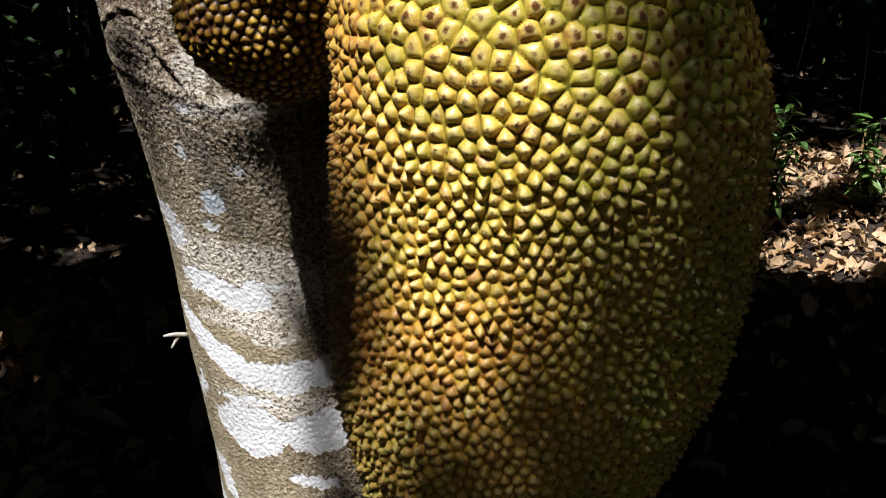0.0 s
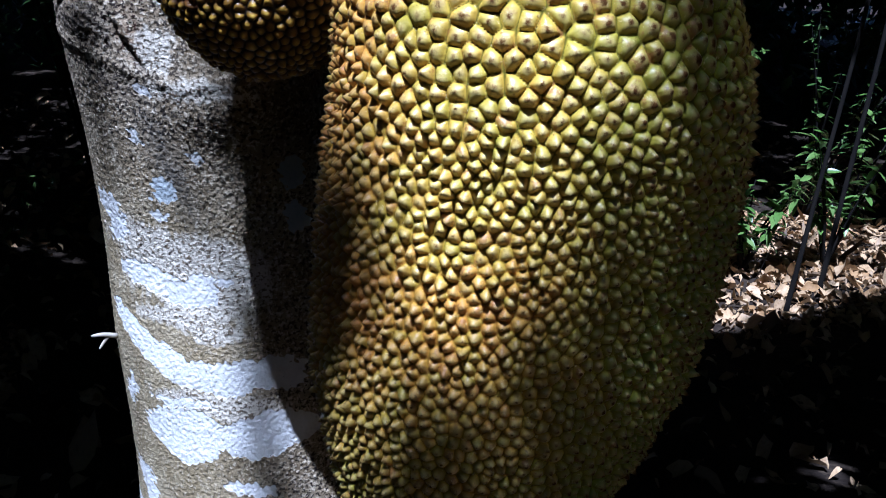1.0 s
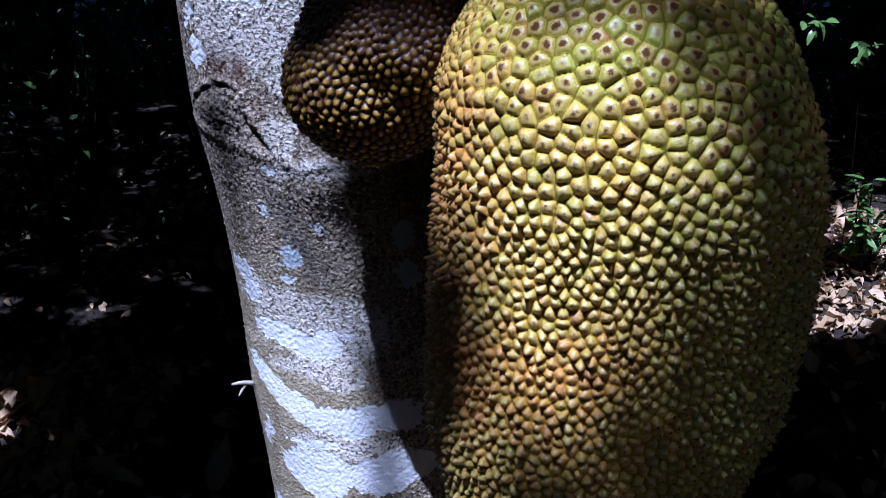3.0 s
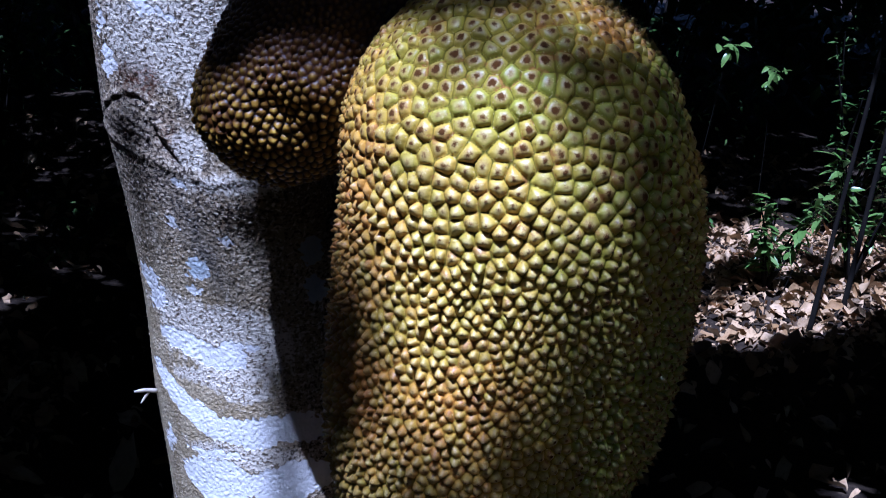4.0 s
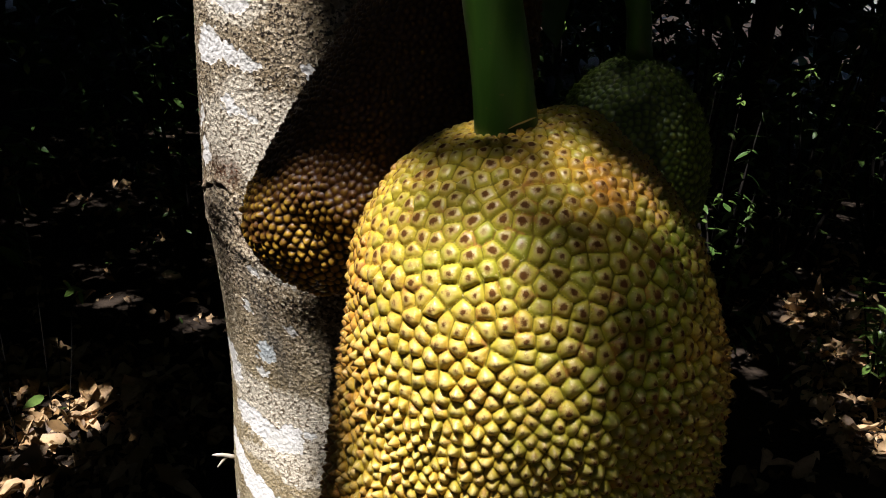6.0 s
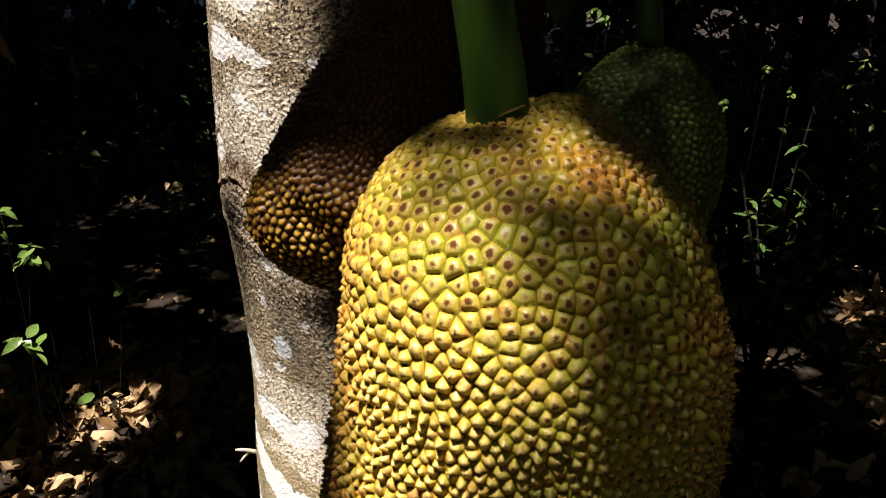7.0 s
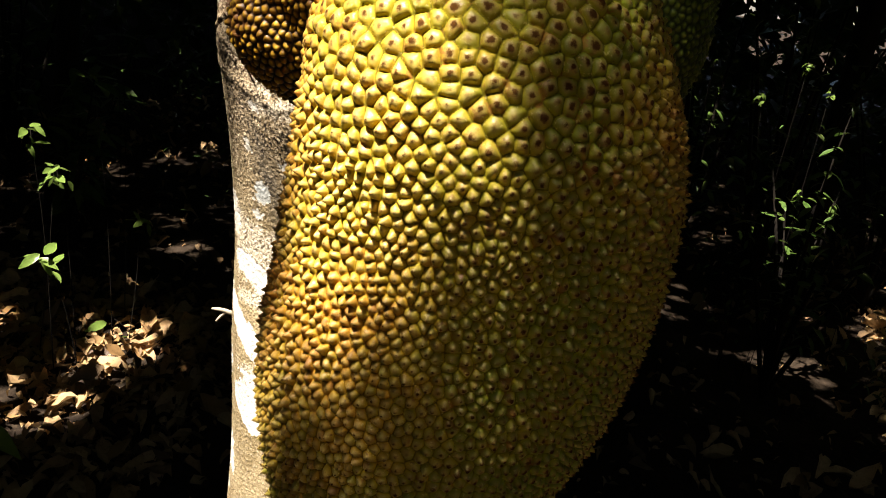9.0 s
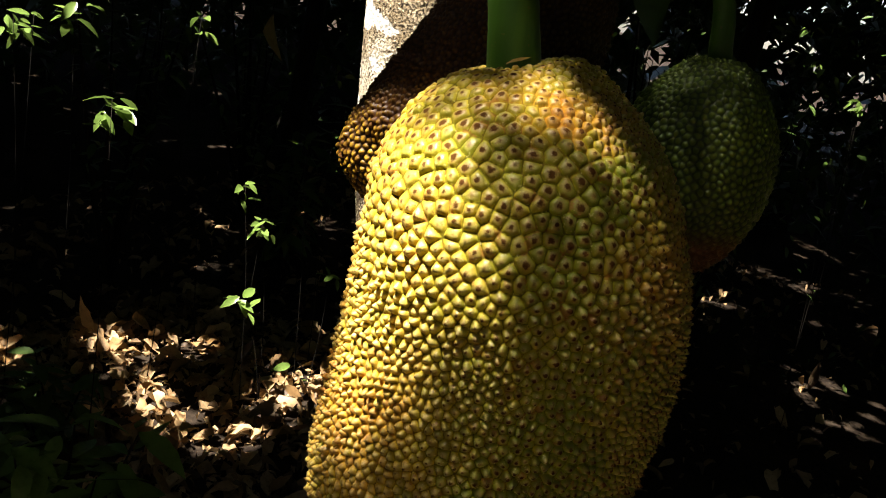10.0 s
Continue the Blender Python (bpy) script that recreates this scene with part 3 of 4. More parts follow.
def make_ripe():
    def pitch_at(p, n):
        face = smooth(-n[:, 1], -0.1, 0.75)
        upper = smooth(p[:, 2], 1.25, 1.40)
        g = 0.0057 + 0.0040 * upper * face + 0.0010 * face
        g -= 0.0040 * near(p, (0.145, 0.575, 1.435), (0.045, 0.05, 0.03)) * upper
        return np.maximum(g, 0.0044)

    def flat_at(p):
        return smooth(p[:, 2], 1.30, 1.42) * (1 - 0.8 * near(p, (0.16, 0.575, 1.43), (0.05, 0.05, 0.04)))

    def height_at(p):
        return 0.0048 - 0.0019 * flat_at(p) + 0.0006 * smooth(p[:, 0], 0.11, 0.20) - 0.0005 * smooth(p[:, 2], 1.18, 1.0)

    def warm_at(p, rnd):
        w = 0.80 * near(p, (0.06, 0.49, 1.20), (0.06, 0.08, 0.055)) + 1.0 * near(p, (-0.01, 0.56, 1.27), (0.045, 0.08, 0.13))
        w += 1.0 * near(p, (0.15, 0.56, 1.435), (0.05, 0.05, 0.025)) + 0.6 * near(p, (0.235, 0.58, 1.36), (0.03, 0.07, 0.08)) + 0.3 * near(p, (0.07, 0.50, 1.09), (0.06, 0.08, 0.05))
        return (w * (0.55 + 0.9 * rnd)).clip(0, 1)

    def unripe_and_shade_at(p):
        # unripe green, with the skylit shade of the right flank put into it
        return (smooth(p[:, 0], 0.07, 0.20) * 0.9 + 0.6 * smooth(p[:, 2], 1.15, 1.04) + 0.6 * near(p, (0.08, 0.50, 1.41), (0.08, 0.09, 0.035))).clip(0, 1)

    shape, axis = np.array(OUT_OF_ROUND), spline(np.array(RIPE_KNOTS)[:, [2, 0, 1]], 300)

    def swell(p):
        a = np.arctan2(p[..., 1] - np.interp(p[..., 2], axis[:, 0], axis[:, 2]), p[..., 0] - np.interp(p[..., 2], axis[:, 0], axis[:, 1]))
        c2, s2, c3, s3 = (np.interp(p[..., 2], shape[:, 0], shape[:, k]) for k in (1, 2, 3, 4))
        s = (c2 * np.cos(2 * a) + s2 * np.sin(2 * a) + c3 * np.cos(3 * a) + s3 * np.sin(3 * a)) * smooth(p[..., 2], 1.462, 1.42) * smooth(p[..., 2], 0.915, 0.98)
        s = s + 0.011 * near(p, (0.122, 0.600, 1.457), (0.028, 0.034, 0.03))
        return s - 0.008 * near(p, (0.076, 0.582, 1.458), (0.022, 0.022, 0.03))

    fruit = tagged(thing("jackfruit", (0.11, 0.60, 0.925)), "large ripe yellow-green jackfruit with brown-tipped knobs, hanging on its stalk", "jackfruit", "fruits on the trunk")
    part("rind", knobbly("rind", RIPE_KNOTS, 660, 820, RIPE, pitch_at, height_at, warm_at, 3, 0.0, swell, flat_at, unripe_and_shade_at, 0.002), fruit)
    part("stalk", tube("stalk", [(0.084, 0.583, 1.436, 0.0205), (0.0805, 0.579, 1.459, 0.0200), (0.072, 0.575, 1.50, 0.0185), (0.046, 0.572, 1.60, 0.0172), (0.005, 0.597, 1.76, 0.0172),
                                 (-0.055, 0.69, 1.95, 0.018), (-0.115, 0.80, 2.08, 0.021)], STALK, 60, 28, 0.004, 2), fruit, "thick smooth green stalk")
    # a dried scale at the foot of the stalk
    part("bract", leaves("bract", [(0.083, 0.561, 1.458), (0.093, 0.568, 1.458)], [(0.9, 0.25, 0.55), (0.8, 0.5, 0.3)], [(-0.4, 0, 1), (-0.3, 0, 1)], np.array([0.020, 0.013]), np.array([0.010, 0.009]), DRY_LEAF, 0.2, 0.4, 5), fruit, "small yellow dried scale at the stalk")


def make_brown():
    fruit = tagged(thing("jackfruit", (-0.03, 0.72, 1.27)), "smaller rusty-brown jackfruit pressed against the trunk", "jackfruit", "fruits on the trunk")
    knots = [(-0.062, 0.688, 1.295, 0.0), (-0.062, 0.688, 1.299, 0.024), (-0.056, 0.695, 1.319, 0.056), (-0.044, 0.704, 1.357, 0.087), (-0.026, 0.712, 1.40, 0.094),
             (-0.002, 0.722, 1.47, 0.080), (0.016, 0.732, 1.54, 0.058), (0.022, 0.738, 1.59, 0.030), (0.023, 0.74, 1.602, 0.0)]

    def dents(p):
        d = 0.007 * near(p, (-0.105, 0.64, 1.338), (0.035, 0.05, 0.030)) - 0.009 * near(p, (-0.058, 0.62, 1.358), (0.020, 0.05, 0.017))
        return d + 0.004 * near(p, (-0.03, 0.62, 1.375), (0.02, 0.05, 0.02)) - 0.036 * near(p, (-0.125, 0.758, 1.33), (0.05, 0.045, 0.10)) - 0.02 * near(p, (-0.05, 0.77, 1.29), (0.06, 0.04, 0.03))

    def bead_tint_and_shade(p, rnd):
        # shade over the upper beads is put in here, beside reddish and odd beads
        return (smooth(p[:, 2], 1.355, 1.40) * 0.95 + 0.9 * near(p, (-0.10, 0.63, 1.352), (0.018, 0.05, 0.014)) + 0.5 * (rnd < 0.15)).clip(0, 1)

    part("rind", knobbly("rind", knots, 310, 440, BROWN, lambda p, n: 0.0066 - 0.0016 * smooth(p[:, 2], 1.34, 1.43), lambda p: np.full(len(p), 0.0032), bead_tint_and_shade, 21, 0.8, dents), fruit)
    part("stalk", tube("stalk", [(0.023, 0.74, 1.59, 0.015), (0.0, 0.76, 1.66, 0.014), (-0.07, 0.80, 1.76, 0.016)], STALK, 20, 16, 0.004, 3), fruit, "short green stalk")


def make_olive():
    fruit = tagged(thing("jackfruit", (0.138, 0.807, 1.285)), "half-grown olive-green jackfruit with a reddish bottom, hanging in shade", "jackfruit", "fruits on the trunk")
    knots = [(0.152, 0.815, 1.286, 0.0), (0.152, 0.815, 1.29, 0.024), (0.154, 0.815, 1.315, 0.054), (0.158, 0.815, 1.365, 0.071), (0.161, 0.815, 1.415, 0.070), (0.162, 0.813, 1.455, 0.056),
             (0.161, 0.812, 1.486, 0.029), (0.160, 0.812, 1.494, 0.0)]
    part("rind", knobbly("rind", knots, 240, 320, OLIVE, lambda p, n: np.full(len(p), 0.0062), lambda p: np.full(len(p), 0.0028),
                         lambda p, rnd: smooth(p[:, 2], 1.355, 1.325), 31, 0.3), fruit)
    part("stalk", tube("stalk", [(0.160, 0.812, 1.488, 0.011), (0.14, 0.815, 1.56, 0.010), (0.05, 0.83, 1.70, 0.010), (-0.06, 0.83, 1.82, 0.013)], STALK, 26, 14, 0.004, 4), fruit, "thin green stalk")


# ---- what grows around ----
def make_shrub(at, height, spread, count, leaf, material, seed, label):
    """Thin stems that fork, each with leaves along its upper half."""
    rng = np.random.default_rng(seed)
    at = Vector((at[0], at[1], float(ground_height(np.float64(at[0]), np.float64(at[1])))))
    ob = tagged(thing("shrub", at), label, "shrub")
    roots, ways, ups = [], [], []
    for _ in range(count):
        a = rng.uniform(0, 2 * math.pi)
        top = at + Vector((math.cos(a) * spread * rng.uniform(0.3, 1), math.sin(a) * spread * rng.uniform(0.3, 1), height * rng.uniform(0.6, 1.05)))
        mid = at.lerp(top, 0.5) + Vector((*(rng.normal(0, 0.05, 2) * spread), 0.06 * height))
        k = spline([(*at, 0), (*mid, 0), (*top, 0)], 15)[:, :3]
        part("stem", tube("stem", [(*k[0], 0.006 * height + 0.003), (*k[7], 0.005 * height + 0.002), (*k[14], 0.0015)], SHADE_DARK_WOOD, 10, 6), ob)
        for i in range(5, 15):
            for _ in range(2):
                b = rng.uniform(0, 2 * math.pi)
                roots.append(k[i] + rng.normal(0, 0.01, 3))
                ways.append((math.cos(b), math.sin(b), rng.uniform(-0.6, 0.35)))
                ups.append((rng.normal(0, 0.25), rng.normal(0, 0.25), 1))
    size = leaf * rng.uniform(0.6, 1.2, len(roots))
    part("foliage", leaves("foliage", roots, ways, ups, size, size * rng.uniform(0.3, 0.42, len(roots)), material, 0.3, 0.3, seed + 1, 0.03), ob)
    return ob


def make_sapling(at, height, radius, lean, fork, seed):
    at = Vector((at[0], at[1], float(ground_height(np.float64(at[0]), np.float64(at[1]))) - 0.03))
    ob = tagged(thing("sapling", at), "slender dark forest tree stem in deep shade", "tree", "dark stems behind")
    top = at + Vector((lean[0], lean[1], height))
    mid = at.lerp(top, 0.5) + Vector((0.03, 0, 0))
    part("trunk", tube("trunk", [(*at, radius * 1.35), (*at.lerp(mid, 0.4), radius), (*mid, radius * 0.9), (*top, radius * 0.6)], SHADE_DARK_WOOD, 30, 14, 0.02, seed), ob)
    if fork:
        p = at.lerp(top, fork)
        part("limb", tube("limb", [(*p, radius * 0.75), (p.x + 0.16, p.y + 0.05, p.z + 0.28, radius * 0.6), (p.x + 0.30, p.y + 0.1, p.z + 0.9, radius * 0.4)], SHADE_DARK_WOOD, 16, 10, 0.02, seed + 1), ob)
    return ob


def make_sprig(tip, count, size, seed, label):
    """A slender seedling with a few leaves at its top."""
    rng = np.random.default_rng(seed)
    x, y, z = tip
    bx, by = x + rng.uniform(-0.12, 0.12), y + rng.uniform(-0.05, 0.15)
    foot = float(ground_height(np.float64(bx), np.float64(by)))
    ob = tagged(thing("seedling", (bx, by, foot)), label, "seedling", "sunlit seedlings")
    part("stem", tube("stem", [(bx, by, foot - 0.01, 0.0018), ((x + bx) / 2 + 0.01, (y + by) / 2, z * 0.55, 0.0012), (x, y, z, 0.0008)], SHADE_DARK_WOOD, 10, 6), ob)
    for k in range(count):
        a = rng.uniform(0, 2 * math.pi)
        root = (x + rng.normal(0, 0.3) * size, y + rng.normal(0, 0.3) * size, z - rng.uniform(0, 1.3) * size * (k > 0))
        s = size * rng.uniform(0.75, 1.2)
        part("leaf", leaves("leaf", [root], [(math.cos(a), math.sin(a), rng.uniform(-1.0, 0.3))], [(rng.normal(0, 0.5), rng.normal(-0.2, 0.5), 1)], np.array([s]), np.array([s * rng.uniform(0.36, 0.48)]), FRESH, 0.35, 0.3, seed + k, 0.03), ob)
    return ob


def make_dry_leaf():
    ob = tagged(thing("withered_leaf", (-1.41, 1.91, 1.35)), "withered yellow-brown leaf hanging from a thin thread", "leaf")
    part("blade", leaves("blade", [(-1.413, 1.912, 1.345)], [(0.18, -0.05, -1.0)], [(-0.3, -1.0, 0.1)], np.array([0.125]), np.array([0.058]), DRY_LEAF, 0.15, 0.4, 3, 0.05), ob)
    part("thread", tube("thread", [(-1.413, 1.912, 1.342, 0.0012), (-1.42, 1.918, 1.65, 0.001), (-1.425, 1.92, 3.6, 0.001)], SHADE_DARK_WOOD, 14, 6), ob)


def make_stalk_leaf():
    ob = tagged(thing("hanging_leaf", (0.08, 0.83, 1.60)), "dark green leaf hanging behind the fruit stalk", "leaf")
    part("blade", leaves("blade", [(0.055, 0.845, 1.60)], [(0.30, -0.1, -1.0)], [(0.0, -1.0, 0.0)], np.array([0.115]), np.array([0.042]), LEAF, 0.1, 0.3, 4, 0.03), ob)
    part("petiole", tube("petiole", [(0.055, 0.845, 1.602, 0.0016), (0.02, 0.85, 1.66, 0.002), (-0.05, 0.84, 1.74, 0.003)], STALK, 12, 8), ob)


# sunny spots: a place in each beam and the beam's radius
# the first glade is unseen, added behind the camera for fill light
GLADES = [((1.6, -1.7, 0.0), 1.28),
          ((-2.14, 2.03, 0.0), 0.0), ((-1.95, 1.97, 0.0), -0.03), ((-1.75, 1.95, 0.0), 0.0), ((-1.60, 1.90, 0.0), -0.05), ((-1.42, 2.30, 0.0), 0.0), ((-1.26, 2.13, 0.0), -0.03),
          ((-1.67, 2.42, 0.0), -0.04), ((-2.20, 1.69, 0.0), 0.0), ((-1.77, 1.44, 0.0), -0.03), ((-1.59, 1.36, 0.0), -0.05), ((-1.50, 2.39, 0.08), 0.0), ((-1.40, 1.90, 1.28), -0.05),
          ((1.23, 2.16, 0.0), -0.03), ((1.50, 2.20, 0.0), 0.0), ((0.56, 3.04, 0.0), -0.07), ((1.40, 4.02, 0.0), -0.03)]
GLADES += [((2.05, 4.50, 0.0), 0.26), ((1.62, 4.15, 0.0), 0.10), ((1.95, 3.62, 0.0), 0.22), ((1.58, 3.45, 0.0), 0.15), ((2.42, 3.75, 0.0), 0.15), ((2.60, 4.75, 0.0), 0.34), ((3.3, 4.3, 0.0), 0.34),
          ((1.61, 4.02, 0.525), 0.09), ((2.05, 3.96, 0.42), 0.12), ((2.55, 4.02, 0.62), 0.11)]
# seedlings that stand in flecks of sun: x, y, z of the top, leaves, leaf length
SPRIGS = [(-1.50, 2.06, 0.43, 8, 0.062), (-1.503, 2.394, 0.10, 2, 0.095), (-1.56, 1.52, 1.065, 15, 0.070), (-1.626, 2.233, 0.639, 8, 0.045), (-1.50, 2.09, 0.70, 7, 0.050),
          (-2.21, 1.85, 1.24, 8, 0.072), (-2.30, 1.70, 1.17, 10, 0.055), (-2.13, 2.27, 1.24, 6, 0.060), (-1.80, 2.71, 1.17, 4, 0.065), (-1.45, 2.43, 0.49, 5, 0.050), (-1.547, 2.039, 0.802, 9, 0.042), (-1.511, 2.25, 0.944, 3, 0.05), (-1.605, 2.481, 1.201, 4, 0.05), (-1.739, 1.955, 1.284, 5, 0.05), (-1.853, 1.476, 1.229, 7, 0.05)]
SPRIGS += [(1.677, 4.144, 1.133, 13, 0.067), (1.85, 4.03, 1.023, 14, 0.067), (0.53, 3.62, 1.28, 9, 0.032), (0.40, 3.62, 1.14, 10, 0.030), (0.64, 3.72, 1.20, 7, 0.028), (0.95, 4.1, 1.30, 6, 0.028),
          (0.64, 3.69, 0.80, 6, 0.034), (-0.55, 4.188, 1.693, 6, 0.06), (-0.21, 4.239, 1.142, 5, 0.036), (-0.174, 4.258, 1.404, 10, 0.04), (-0.10, 3.76, 1.40, 10, 0.034), (-0.30, 3.85, 1.52, 8, 0.030), (-0.39, 3.942, 1.655, 8, 0.040), (2.843, 3.979, 0.915, 12, 0.078), (2.728, 3.755, 0.697, 12, 0.078), (2.013, 3.628, 0.521, 8, 0.078)]
GLADES += [((x, y, z - 0.5 * size), -0.05 if x < 0 and y + 0.36 * z > 2.42 else -0.02 if 0 < x < 0.7 else 0.50 * size) for x, y, z, _, size in SPRIGS]
# stray flecks of sun on the undergrowth, away from the tree
fleck_rng = np.random.default_rng(2024)
tree_uv = np.array([BEAM @ np.array((x, y, z)) for x in (-0.2, 0.0, 0.2) for y in (0.5, 0.75) for z in (0.2, 0.5, 0.8, 1.1, 1.4, 1.7)])
FLECKS = []
while len(FLECKS) < 150:
    x, y, z = fleck_rng.uniform(-3.8, 4.2), fleck_rng.uniform(2.9, 7.5), fleck_rng.uniform(0.3, 2.7)
    spot = BEAM @ np.array((x, y, z))
    foot = (x - SUN.x / SUN.z * z, y - SUN.y / SUN.z * z)
    if np.linalg.norm(tree_uv - spot, axis=1).min() > 0.40 and not (-1.1 < foot[0] < 1.25 and foot[1] < 5.6):
        FLECKS.append(spot)
FLECKS = np.array(FLECKS)


# how the crown over the tree lets the sun through: u, v across the beam, half widths, share of sun
CROWN_GAPS = [(0.328, 0.884, 0.066, 0.050, 1.0), (0.300, 0.845, 0.042, 0.017, 0.90), (0.335, 0.844, 0.024, 0.012, 0.65), (0.235, 0.842, 0.034, 0.020, 0.62), (0.285, 0.965, 0.035, 0.055, 0.95),
              (0.345, 0.948, 0.040, 0.020, 0.32), (0.390, 0.940, 0.060, 0.035, 0.18), (0.440, 0.890, 0.060, 0.055, 0.05), (0.440, 0.850, 0.050, 0.030, 0.03), (0.382, 0.846, 0.030, 0.022, 0.14), (0.435, 0.965, 0.030, 0.014, 0.65), (0.487, 0.945, 0.022, 0.022, 0.18),
              (0.391, 0.985, 0.010, 0.012, 0.90), (0.385, 0.880, 0.024, 0.030, 0.60), (0.408, 0.880, 0.022, 0.035, 0.28), (0.370, 0.890, 0.190, 0.140, 0.022), (0.366, 1.030, 0.022, 0.030, 0.28)]
CROWN_GAPS += [(0.190, 1.027, 0.045, 0.020, 1.0), (0.235, 1.022, 0.040, 0.018, 0.65), (0.165, 1.036, 0.020, 0.016, 0.9), (0.427, 1.186, 0.100, 0.070, 0.035),
              (0.152, 1.066, 0.022, 0.010, 0.40), (0.145, 1.040, 0.026, 0.012, 0.30), (0.150, 1.146, 0.022, 0.013, 0.45)]
for z in (0.80, 0.90, 1.0, 1.1, 1.2, 1.3, 1.4, 1.5, 1.6):
    u, v = BEAM @ np.array((-0.21 + 0.10 * (1.5 - z), 0.80, z))
    CROWN_GAPS.append((float(u), float(v), 0.094 + 0.012 * (z > 1.25), 0.070, 1.0))
CROWN_GAPS = np.array(CROWN_GAPS)
# clumps of leaves that shade part of a gap: u, v, half widths, share of sun that they take
CLUMPS = np.array([(0.245, 0.882, 0.027, 0.028, 0.88), (0.216, 0.908, 0.020, 0.028, 0.50), (0.136, 1.092, 0.014, 0.022, 0.80), (0.060, 1.183, 0.022, 0.013, 0.45), (0.128, 1.125, 0.024, 0.012, 0.30), (0.118, 1.048, 0.010, 0.018, 0.65)])


def sun_share(uv):
    """The share of sun that the crown lets through at places across the beam."""
    d = np.sqrt((((uv[:, None] - CROWN_GAPS[None, :, :2]) / CROWN_GAPS[None, :, 2:4]) ** 2).sum(2))
    c = np.sqrt((((uv[:, None] - CLUMPS[None, :, :2]) / CLUMPS[None, :, 2:4]) ** 2).sum(2))
    return (CROWN_GAPS[None, :, 4] * (1 - smooth(d, 0.8, 1.2))).max(1) * (1 - CLUMPS[None, :, 4] * (1 - smooth(c, 0.7, 1.3))).prod(1)


def make_canopy():
    rng = np.random.default_rng(77)
    spots = np.array([BEAM @ np.array(p) for p, _ in GLADES])
    wide = np.array([r for _, r in GLADES])

    def leafy(p, size):
        m = len(p)
        a = rng.uniform(0, 2 * math.pi, m)
        ways = np.stack([np.cos(a), np.sin(a), rng.normal(-0.1, 0.25, m)], 1)
        ups = np.stack([rng.normal(0, 0.3, m), rng.normal(0, 0.3, m), np.ones(m)], 1)
        s = size * rng.uniform(0.7, 1.2, m)
        roots = p - ways / np.linalg.norm(ways, axis=1)[:, None] * (s * 0.5)[:, None]
        return roots, ways, ups, s

    def layer(n, x0, x1, y0, y1, z0, z1, size, keep, back):
        p = np.stack([rng.uniform(x0, x1, n), rng.uniform(y0, y1, n), rng.uniform(z0, z1, n)], 1)
        uv = p @ BEAM.T
        clear = (np.linalg.norm(uv[:, None] - spots[None], axis=2) > wide[None] + keep * size).all(1)
        clear &= (np.linalg.norm(uv[:, None] - FLECKS[None], axis=2) > 0.02 + min(0.6 * size, 0.2)).all(1)
        reach = 0.6 * size + 0.03
        d = np.sqrt((((uv[:, None] - CROWN_GAPS[None, :, :2]) / (CROWN_GAPS[None, :, 2:4] * 1.2 + reach)) ** 2).sum(2))
        # unseen opening in the leaves, added to let sky fill reach the fruit
        open_sky = (p[:, 1] < back) & (np.abs(p[:, 0] - 1.2) < 2.6)
        return leafy(p[clear & (d > 1).all(1) & ~open_sky], size)

    far = layer(46000, -7, 8, -6.5, 9, 3.8, 5.6, 0.27, 0.42, -3.2)
    outer = layer(34000, -17, 19, -15, 26, 9.2, 11.5, 0.72, 0.42, -6.0)
    back_row = layer(20000, -13, 15, 6.5, 17, 4.4, 6.6, 0.5, 0.42, -99)
    # unseen low branches over the tree, added to keep sky light off the background
    low = layer(6500, -3.5, 3.5, -0.6, 2.2, 2.7, 3.4, 0.18, 0.42, -99)
    # twigs that leave only a small hole for each stray fleck
    n = 330 * len(FLECKS)
    a, far_off = rng.uniform(0, 2 * math.pi, n), 0.30 * np.sqrt(rng.random(n))
    uv = np.repeat(FLECKS, 330, 0) + np.stack([np.cos(a), np.sin(a)], 1) * far_off[:, None]
    hole = np.repeat(fleck_rng.uniform(0.006, 0.030, len(FLECKS)), 330)
    d = np.sqrt((((uv[:, None] - CROWN_GAPS[None, :, :2]) / (CROWN_GAPS[None, :, 2:4] * 1.2 + 0.07)) ** 2).sum(2))
    ok = (far_off > hole + 0.030) & (d > 1).all(1) & (np.linalg.norm(uv[:, None] - spots[None], axis=2) > wide[None] + 0.05).all(1)
    flat = uv[ok] @ BEAM
    twigs = leafy(flat + np.array(SUN) * ((rng.uniform(3.5, 4.3, len(flat)) - flat[:, 2]) / SUN.z)[:, None], 0.072)
    # small unseen leaves added over the tree, sparse where the sun should come through
    dense = 6.0

    def crown(n, u0, u1, v0, v1, z0, z1, size, fine):
        uv = np.stack([rng.uniform(u0, u1, n), rng.uniform(v0, v1, n)], 1)
        share = sun_share(uv)
        kept = rng.random(n) < -np.log(np.clip(share, math.exp(-dense), 1)) / dense
        if not fine:
            around = [sun_share(uv + np.array(o) * 0.6 * size) for o in ((0, 0), (1, 0), (-1, 0), (0, 1), (0, -1), (0.7, 0.7), (-0.7, 0.7), (0.7, -0.7), (-0.7, -0.7))]
            kept = np.max(around, axis=0) < 0.01
        flat = uv[kept] @ BEAM
        return leafy(flat + np.array(SUN) * ((rng.uniform(z0, z1, len(flat)) - flat[:, 2]) / SUN.z)[:, None], size)

    fine = crown(46000, -0.22, 0.66, 0.68, 1.40, 4.3, 4.9, 0.021, True)
    coarse = crown(7000, -0.5, 1.0, 0.30, 1.70, 3.6, 4.2, 0.075, False)
    both = [np.concatenate(v) for v in zip(far, outer, back_row, low, twigs, fine, coarse)]
    me = leaves("tree_canopy", both[0], both[1], both[2], both[3], both[3] * 0.52, CANOPY_LEAF, 0.2, 0.25, 8, coarse=True)
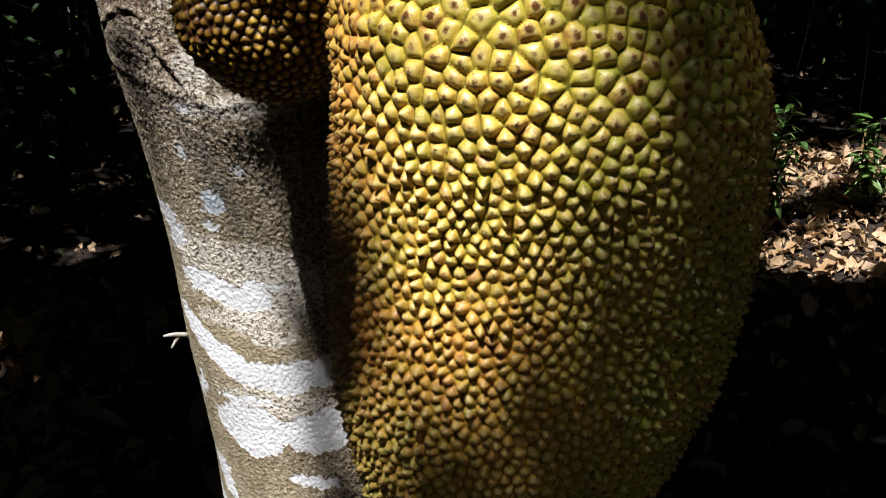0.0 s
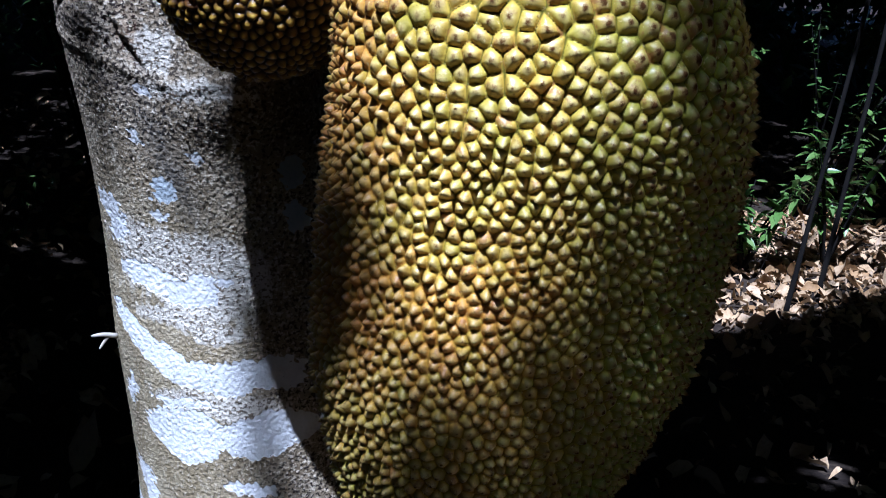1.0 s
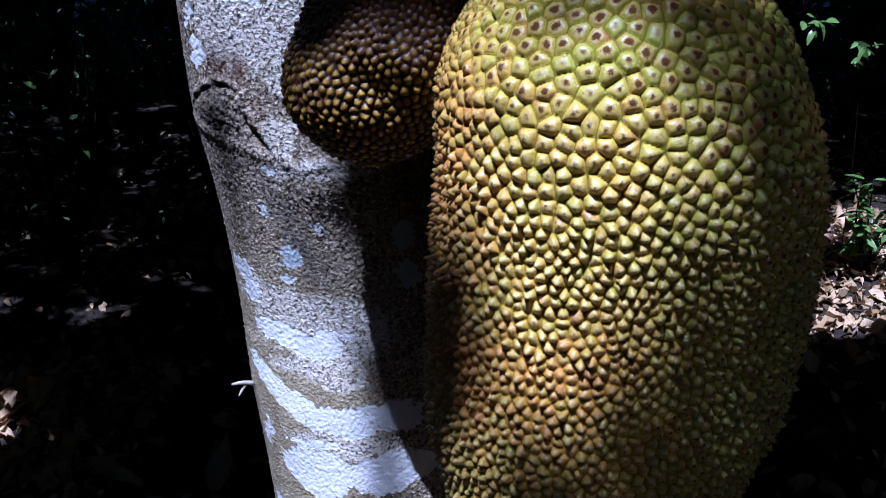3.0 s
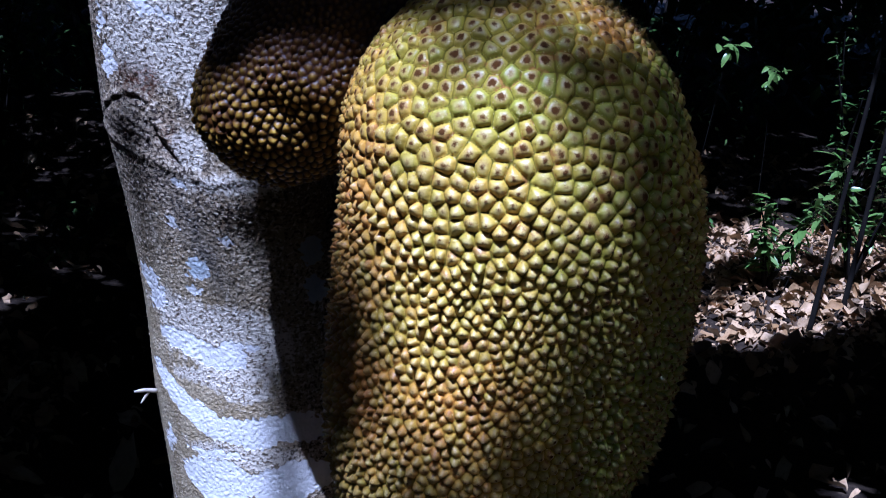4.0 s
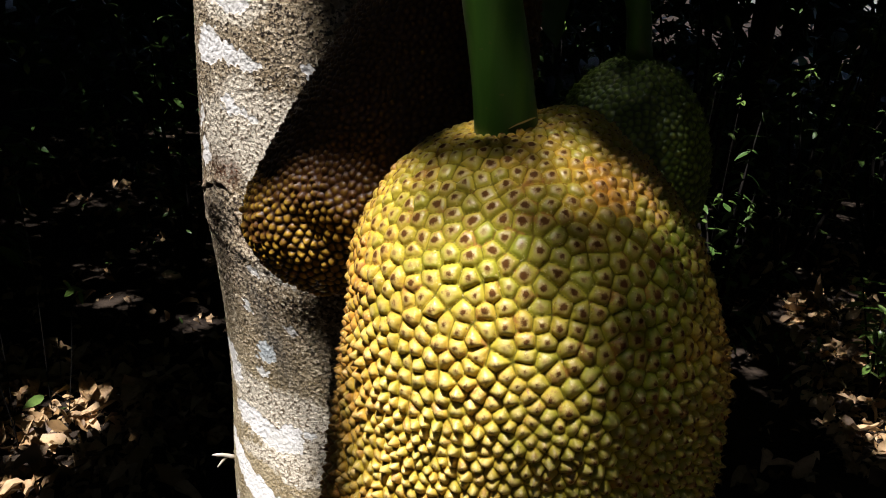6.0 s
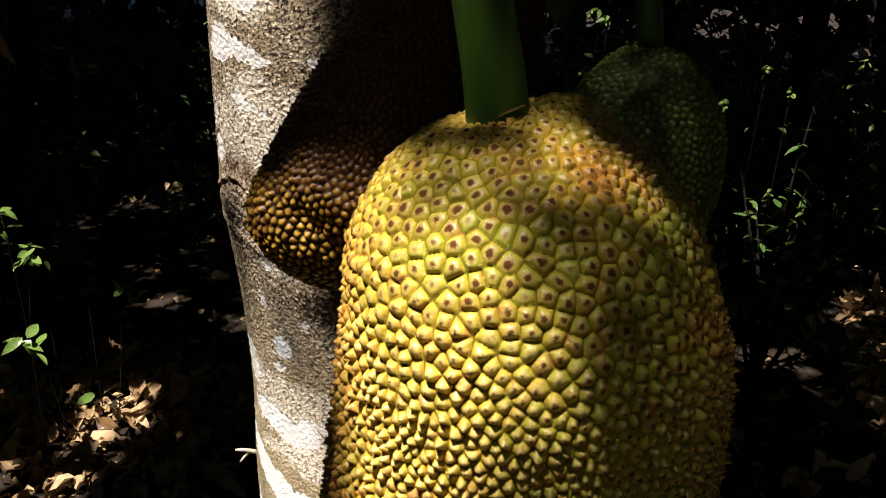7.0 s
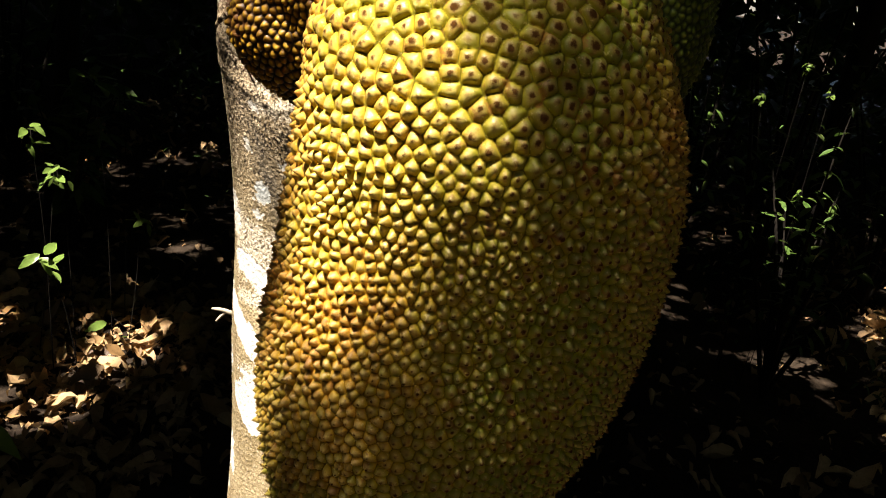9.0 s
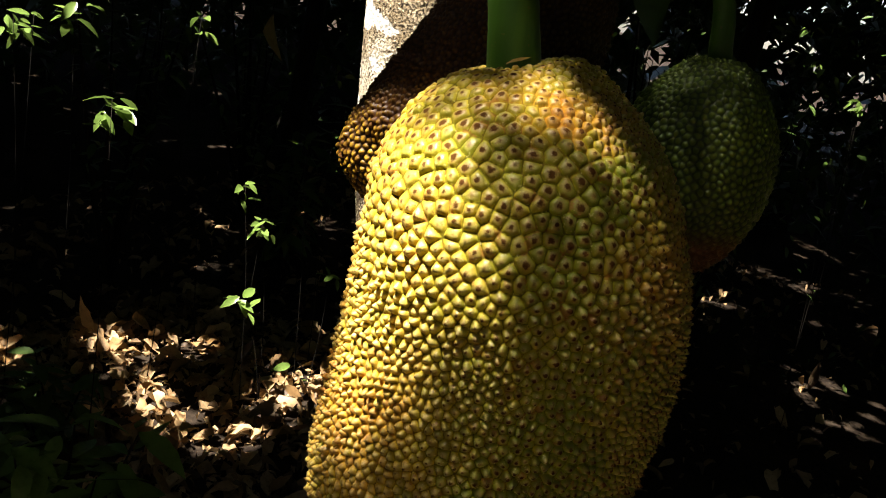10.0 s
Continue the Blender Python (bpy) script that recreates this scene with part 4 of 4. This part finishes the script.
    tagged(new("tree_canopy", me), "dense dark green leaf canopy with small gaps of sun", "foliage", kind="stuff")


def make_undergrowth():
    """Small leaves in loose clumps, which catch the flecks of sun."""
    rng = np.random.default_rng(61)
    mid = np.stack([rng.uniform(-4.2, 4.6, 300), rng.uniform(3.1, 7.8, 300), rng.uniform(0.15, 2.7, 300)], 1)
    mid = mid[~((mid[:, 0] > 1.1) & (mid[:, 0] < 3.4) & (mid[:, 1] < 5.2) & (mid[:, 2] < 1.7))]
    p = (mid[:, None] + rng.normal(0, 1, (len(mid), 50, 3)) * rng.uniform(0.08, 0.22, len(mid))[:, None, None]).reshape(-1, 3)
    p = p[(p[:, 2] > 0.05) & (p[:, 1] > 2.9)]
    n = len(p)
    b = rng.uniform(0, 2 * math.pi, n)
    ways = np.stack([np.cos(b), np.sin(b), rng.normal(-0.4, 0.5, n)], 1)
    ups = np.stack([rng.normal(0, 0.6, n), rng.normal(0, 0.6, n), np.ones(n)], 1)
    s = rng.uniform(0.2, 1.0, n) ** 1.5 * 0.042 + 0.012
    me = leaves("undergrowth", p, ways, ups, s, s * rng.uniform(0.28, 0.46, n), LEAF, 0.35, 0.3, 62, 0.03)
    tagged(new("undergrowth", me), "small-leaved dark green undergrowth flecked with sun", "foliage", kind="stuff")


def make_thicket():
    rng = np.random.default_rng(5)
    n = 80000
    a = rng.uniform(0, 2 * math.pi, n)
    r = rng.uniform(7.5, 13.0, n)
    p = np.stack([r * np.cos(a), 1.0 + r * np.sin(a), rng.uniform(0.0, 7.0, n)], 1)
    b = rng.uniform(0, 2 * math.pi, n)
    ways = np.stack([np.cos(b), np.sin(b), rng.normal(-0.4, 0.4, n)], 1)
    ups = np.stack([rng.normal(0, 0.6, n), rng.normal(0, 0.6, n), np.ones(n)], 1)
    s = rng.uniform(0.16, 0.34, n)
    me = leaves("thicket", p, ways, ups, s, s * 0.45, CANOPY_LEAF, 0.3, 0.25, 6, coarse=True)
    tagged(new("thicket", me), "dark undergrowth of broad leaves deep in the forest", "foliage", kind="stuff")
    n = 16000
    a = rng.uniform(0, 2 * math.pi, n)
    r = rng.uniform(13.5, 17.5, n)
    p = np.stack([r * np.cos(a), 4.0 + r * np.sin(a), rng.uniform(0.0, 10.0, n)], 1)
    b = rng.uniform(0, 2 * math.pi, n)
    ways = np.stack([np.cos(b), np.sin(b), rng.normal(-0.4, 0.4, n)], 1)
    ups = np.stack([rng.normal(0, 0.6, n), rng.normal(0, 0.6, n), np.ones(n)], 1)
    s = rng.uniform(0.7, 1.2, n)
    me = leaves("far_woods", p, ways, ups, s, s * 0.5, CANOPY_LEAF, 0.3, 0.25, 7, coarse=True)
    tagged(new("far_woods", me), "dark wall of foliage at the far edge", "foliage", kind="stuff")



make_ground()
make_litter()
make_tree()
make_ripe()
make_brown()
make_olive()
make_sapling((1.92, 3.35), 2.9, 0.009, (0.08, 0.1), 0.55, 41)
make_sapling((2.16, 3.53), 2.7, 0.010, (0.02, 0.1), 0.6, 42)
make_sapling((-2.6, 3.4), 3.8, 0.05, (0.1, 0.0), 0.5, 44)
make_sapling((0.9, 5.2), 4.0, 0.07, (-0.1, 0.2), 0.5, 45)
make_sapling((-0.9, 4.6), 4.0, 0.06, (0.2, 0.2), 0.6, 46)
make_shrub((1.442, 3.822), 0.62, 0.22, 8, 0.085, FRESH, 51, "leafy green seedling standing in a patch of sun")
make_shrub((1.913, 3.804), 0.55, 0.25, 9, 0.085, FRESH, 52, "low green shrub with narrow leaves at the sunny litter")
make_shrub((2.363, 3.87), 0.8, 0.3, 10, 0.09, FRESH, 53, "green shrub with small leaves behind dark stems")
for i, (sx, sy, sz, count, size) in enumerate(SPRIGS):
    make_sprig((sx, sy, sz), count, size, 100 + 10 * i, "slender seedling with a few sunlit green leaves")
make_dry_leaf()
make_stalk_leaf()
make_shrub((-1.04, 1.06), 0.62, 0.17, 7, 0.115, FRESH, 57, "dark green shrub with drooping leaves in deep shade")
make_shrub((-1.623, 1.444), 0.34, 0.16, 5, 0.10, LEAF, 56, "small dark green shrub in the shade beside litter")
make_shrub((-2.143, 2.964), 0.9, 0.35, 8, 0.12, LEAF, 55, "shaded green shrub among fallen leaves")
for i, (sx, sy, sh) in enumerate(((-2.6, 2.4, 1.3), (-1.6, 3.6, 1.5), (-0.6, 3.9, 1.4), (0.7, 3.6, 1.3), (1.2, 4.9, 1.5), (2.8, 4.9, 1.4), (3.2, 3.6, 1.3), (-3.3, 3.9, 1.6), (0.2, 5.4, 1.6), (2.0, 6.2, 1.7), (-2.2, 5.4, 1.7), (0.6, 4.7, 2.0), (1.5, 5.6, 2.2), (-1.3, 4.9, 2.0))):
    make_shrub((sx, sy), sh, 0.5, 9, 0.075, LEAF, 60 + i, "tall dark green shrub in the forest shade")
make_undergrowth()
make_canopy()
make_thicket()
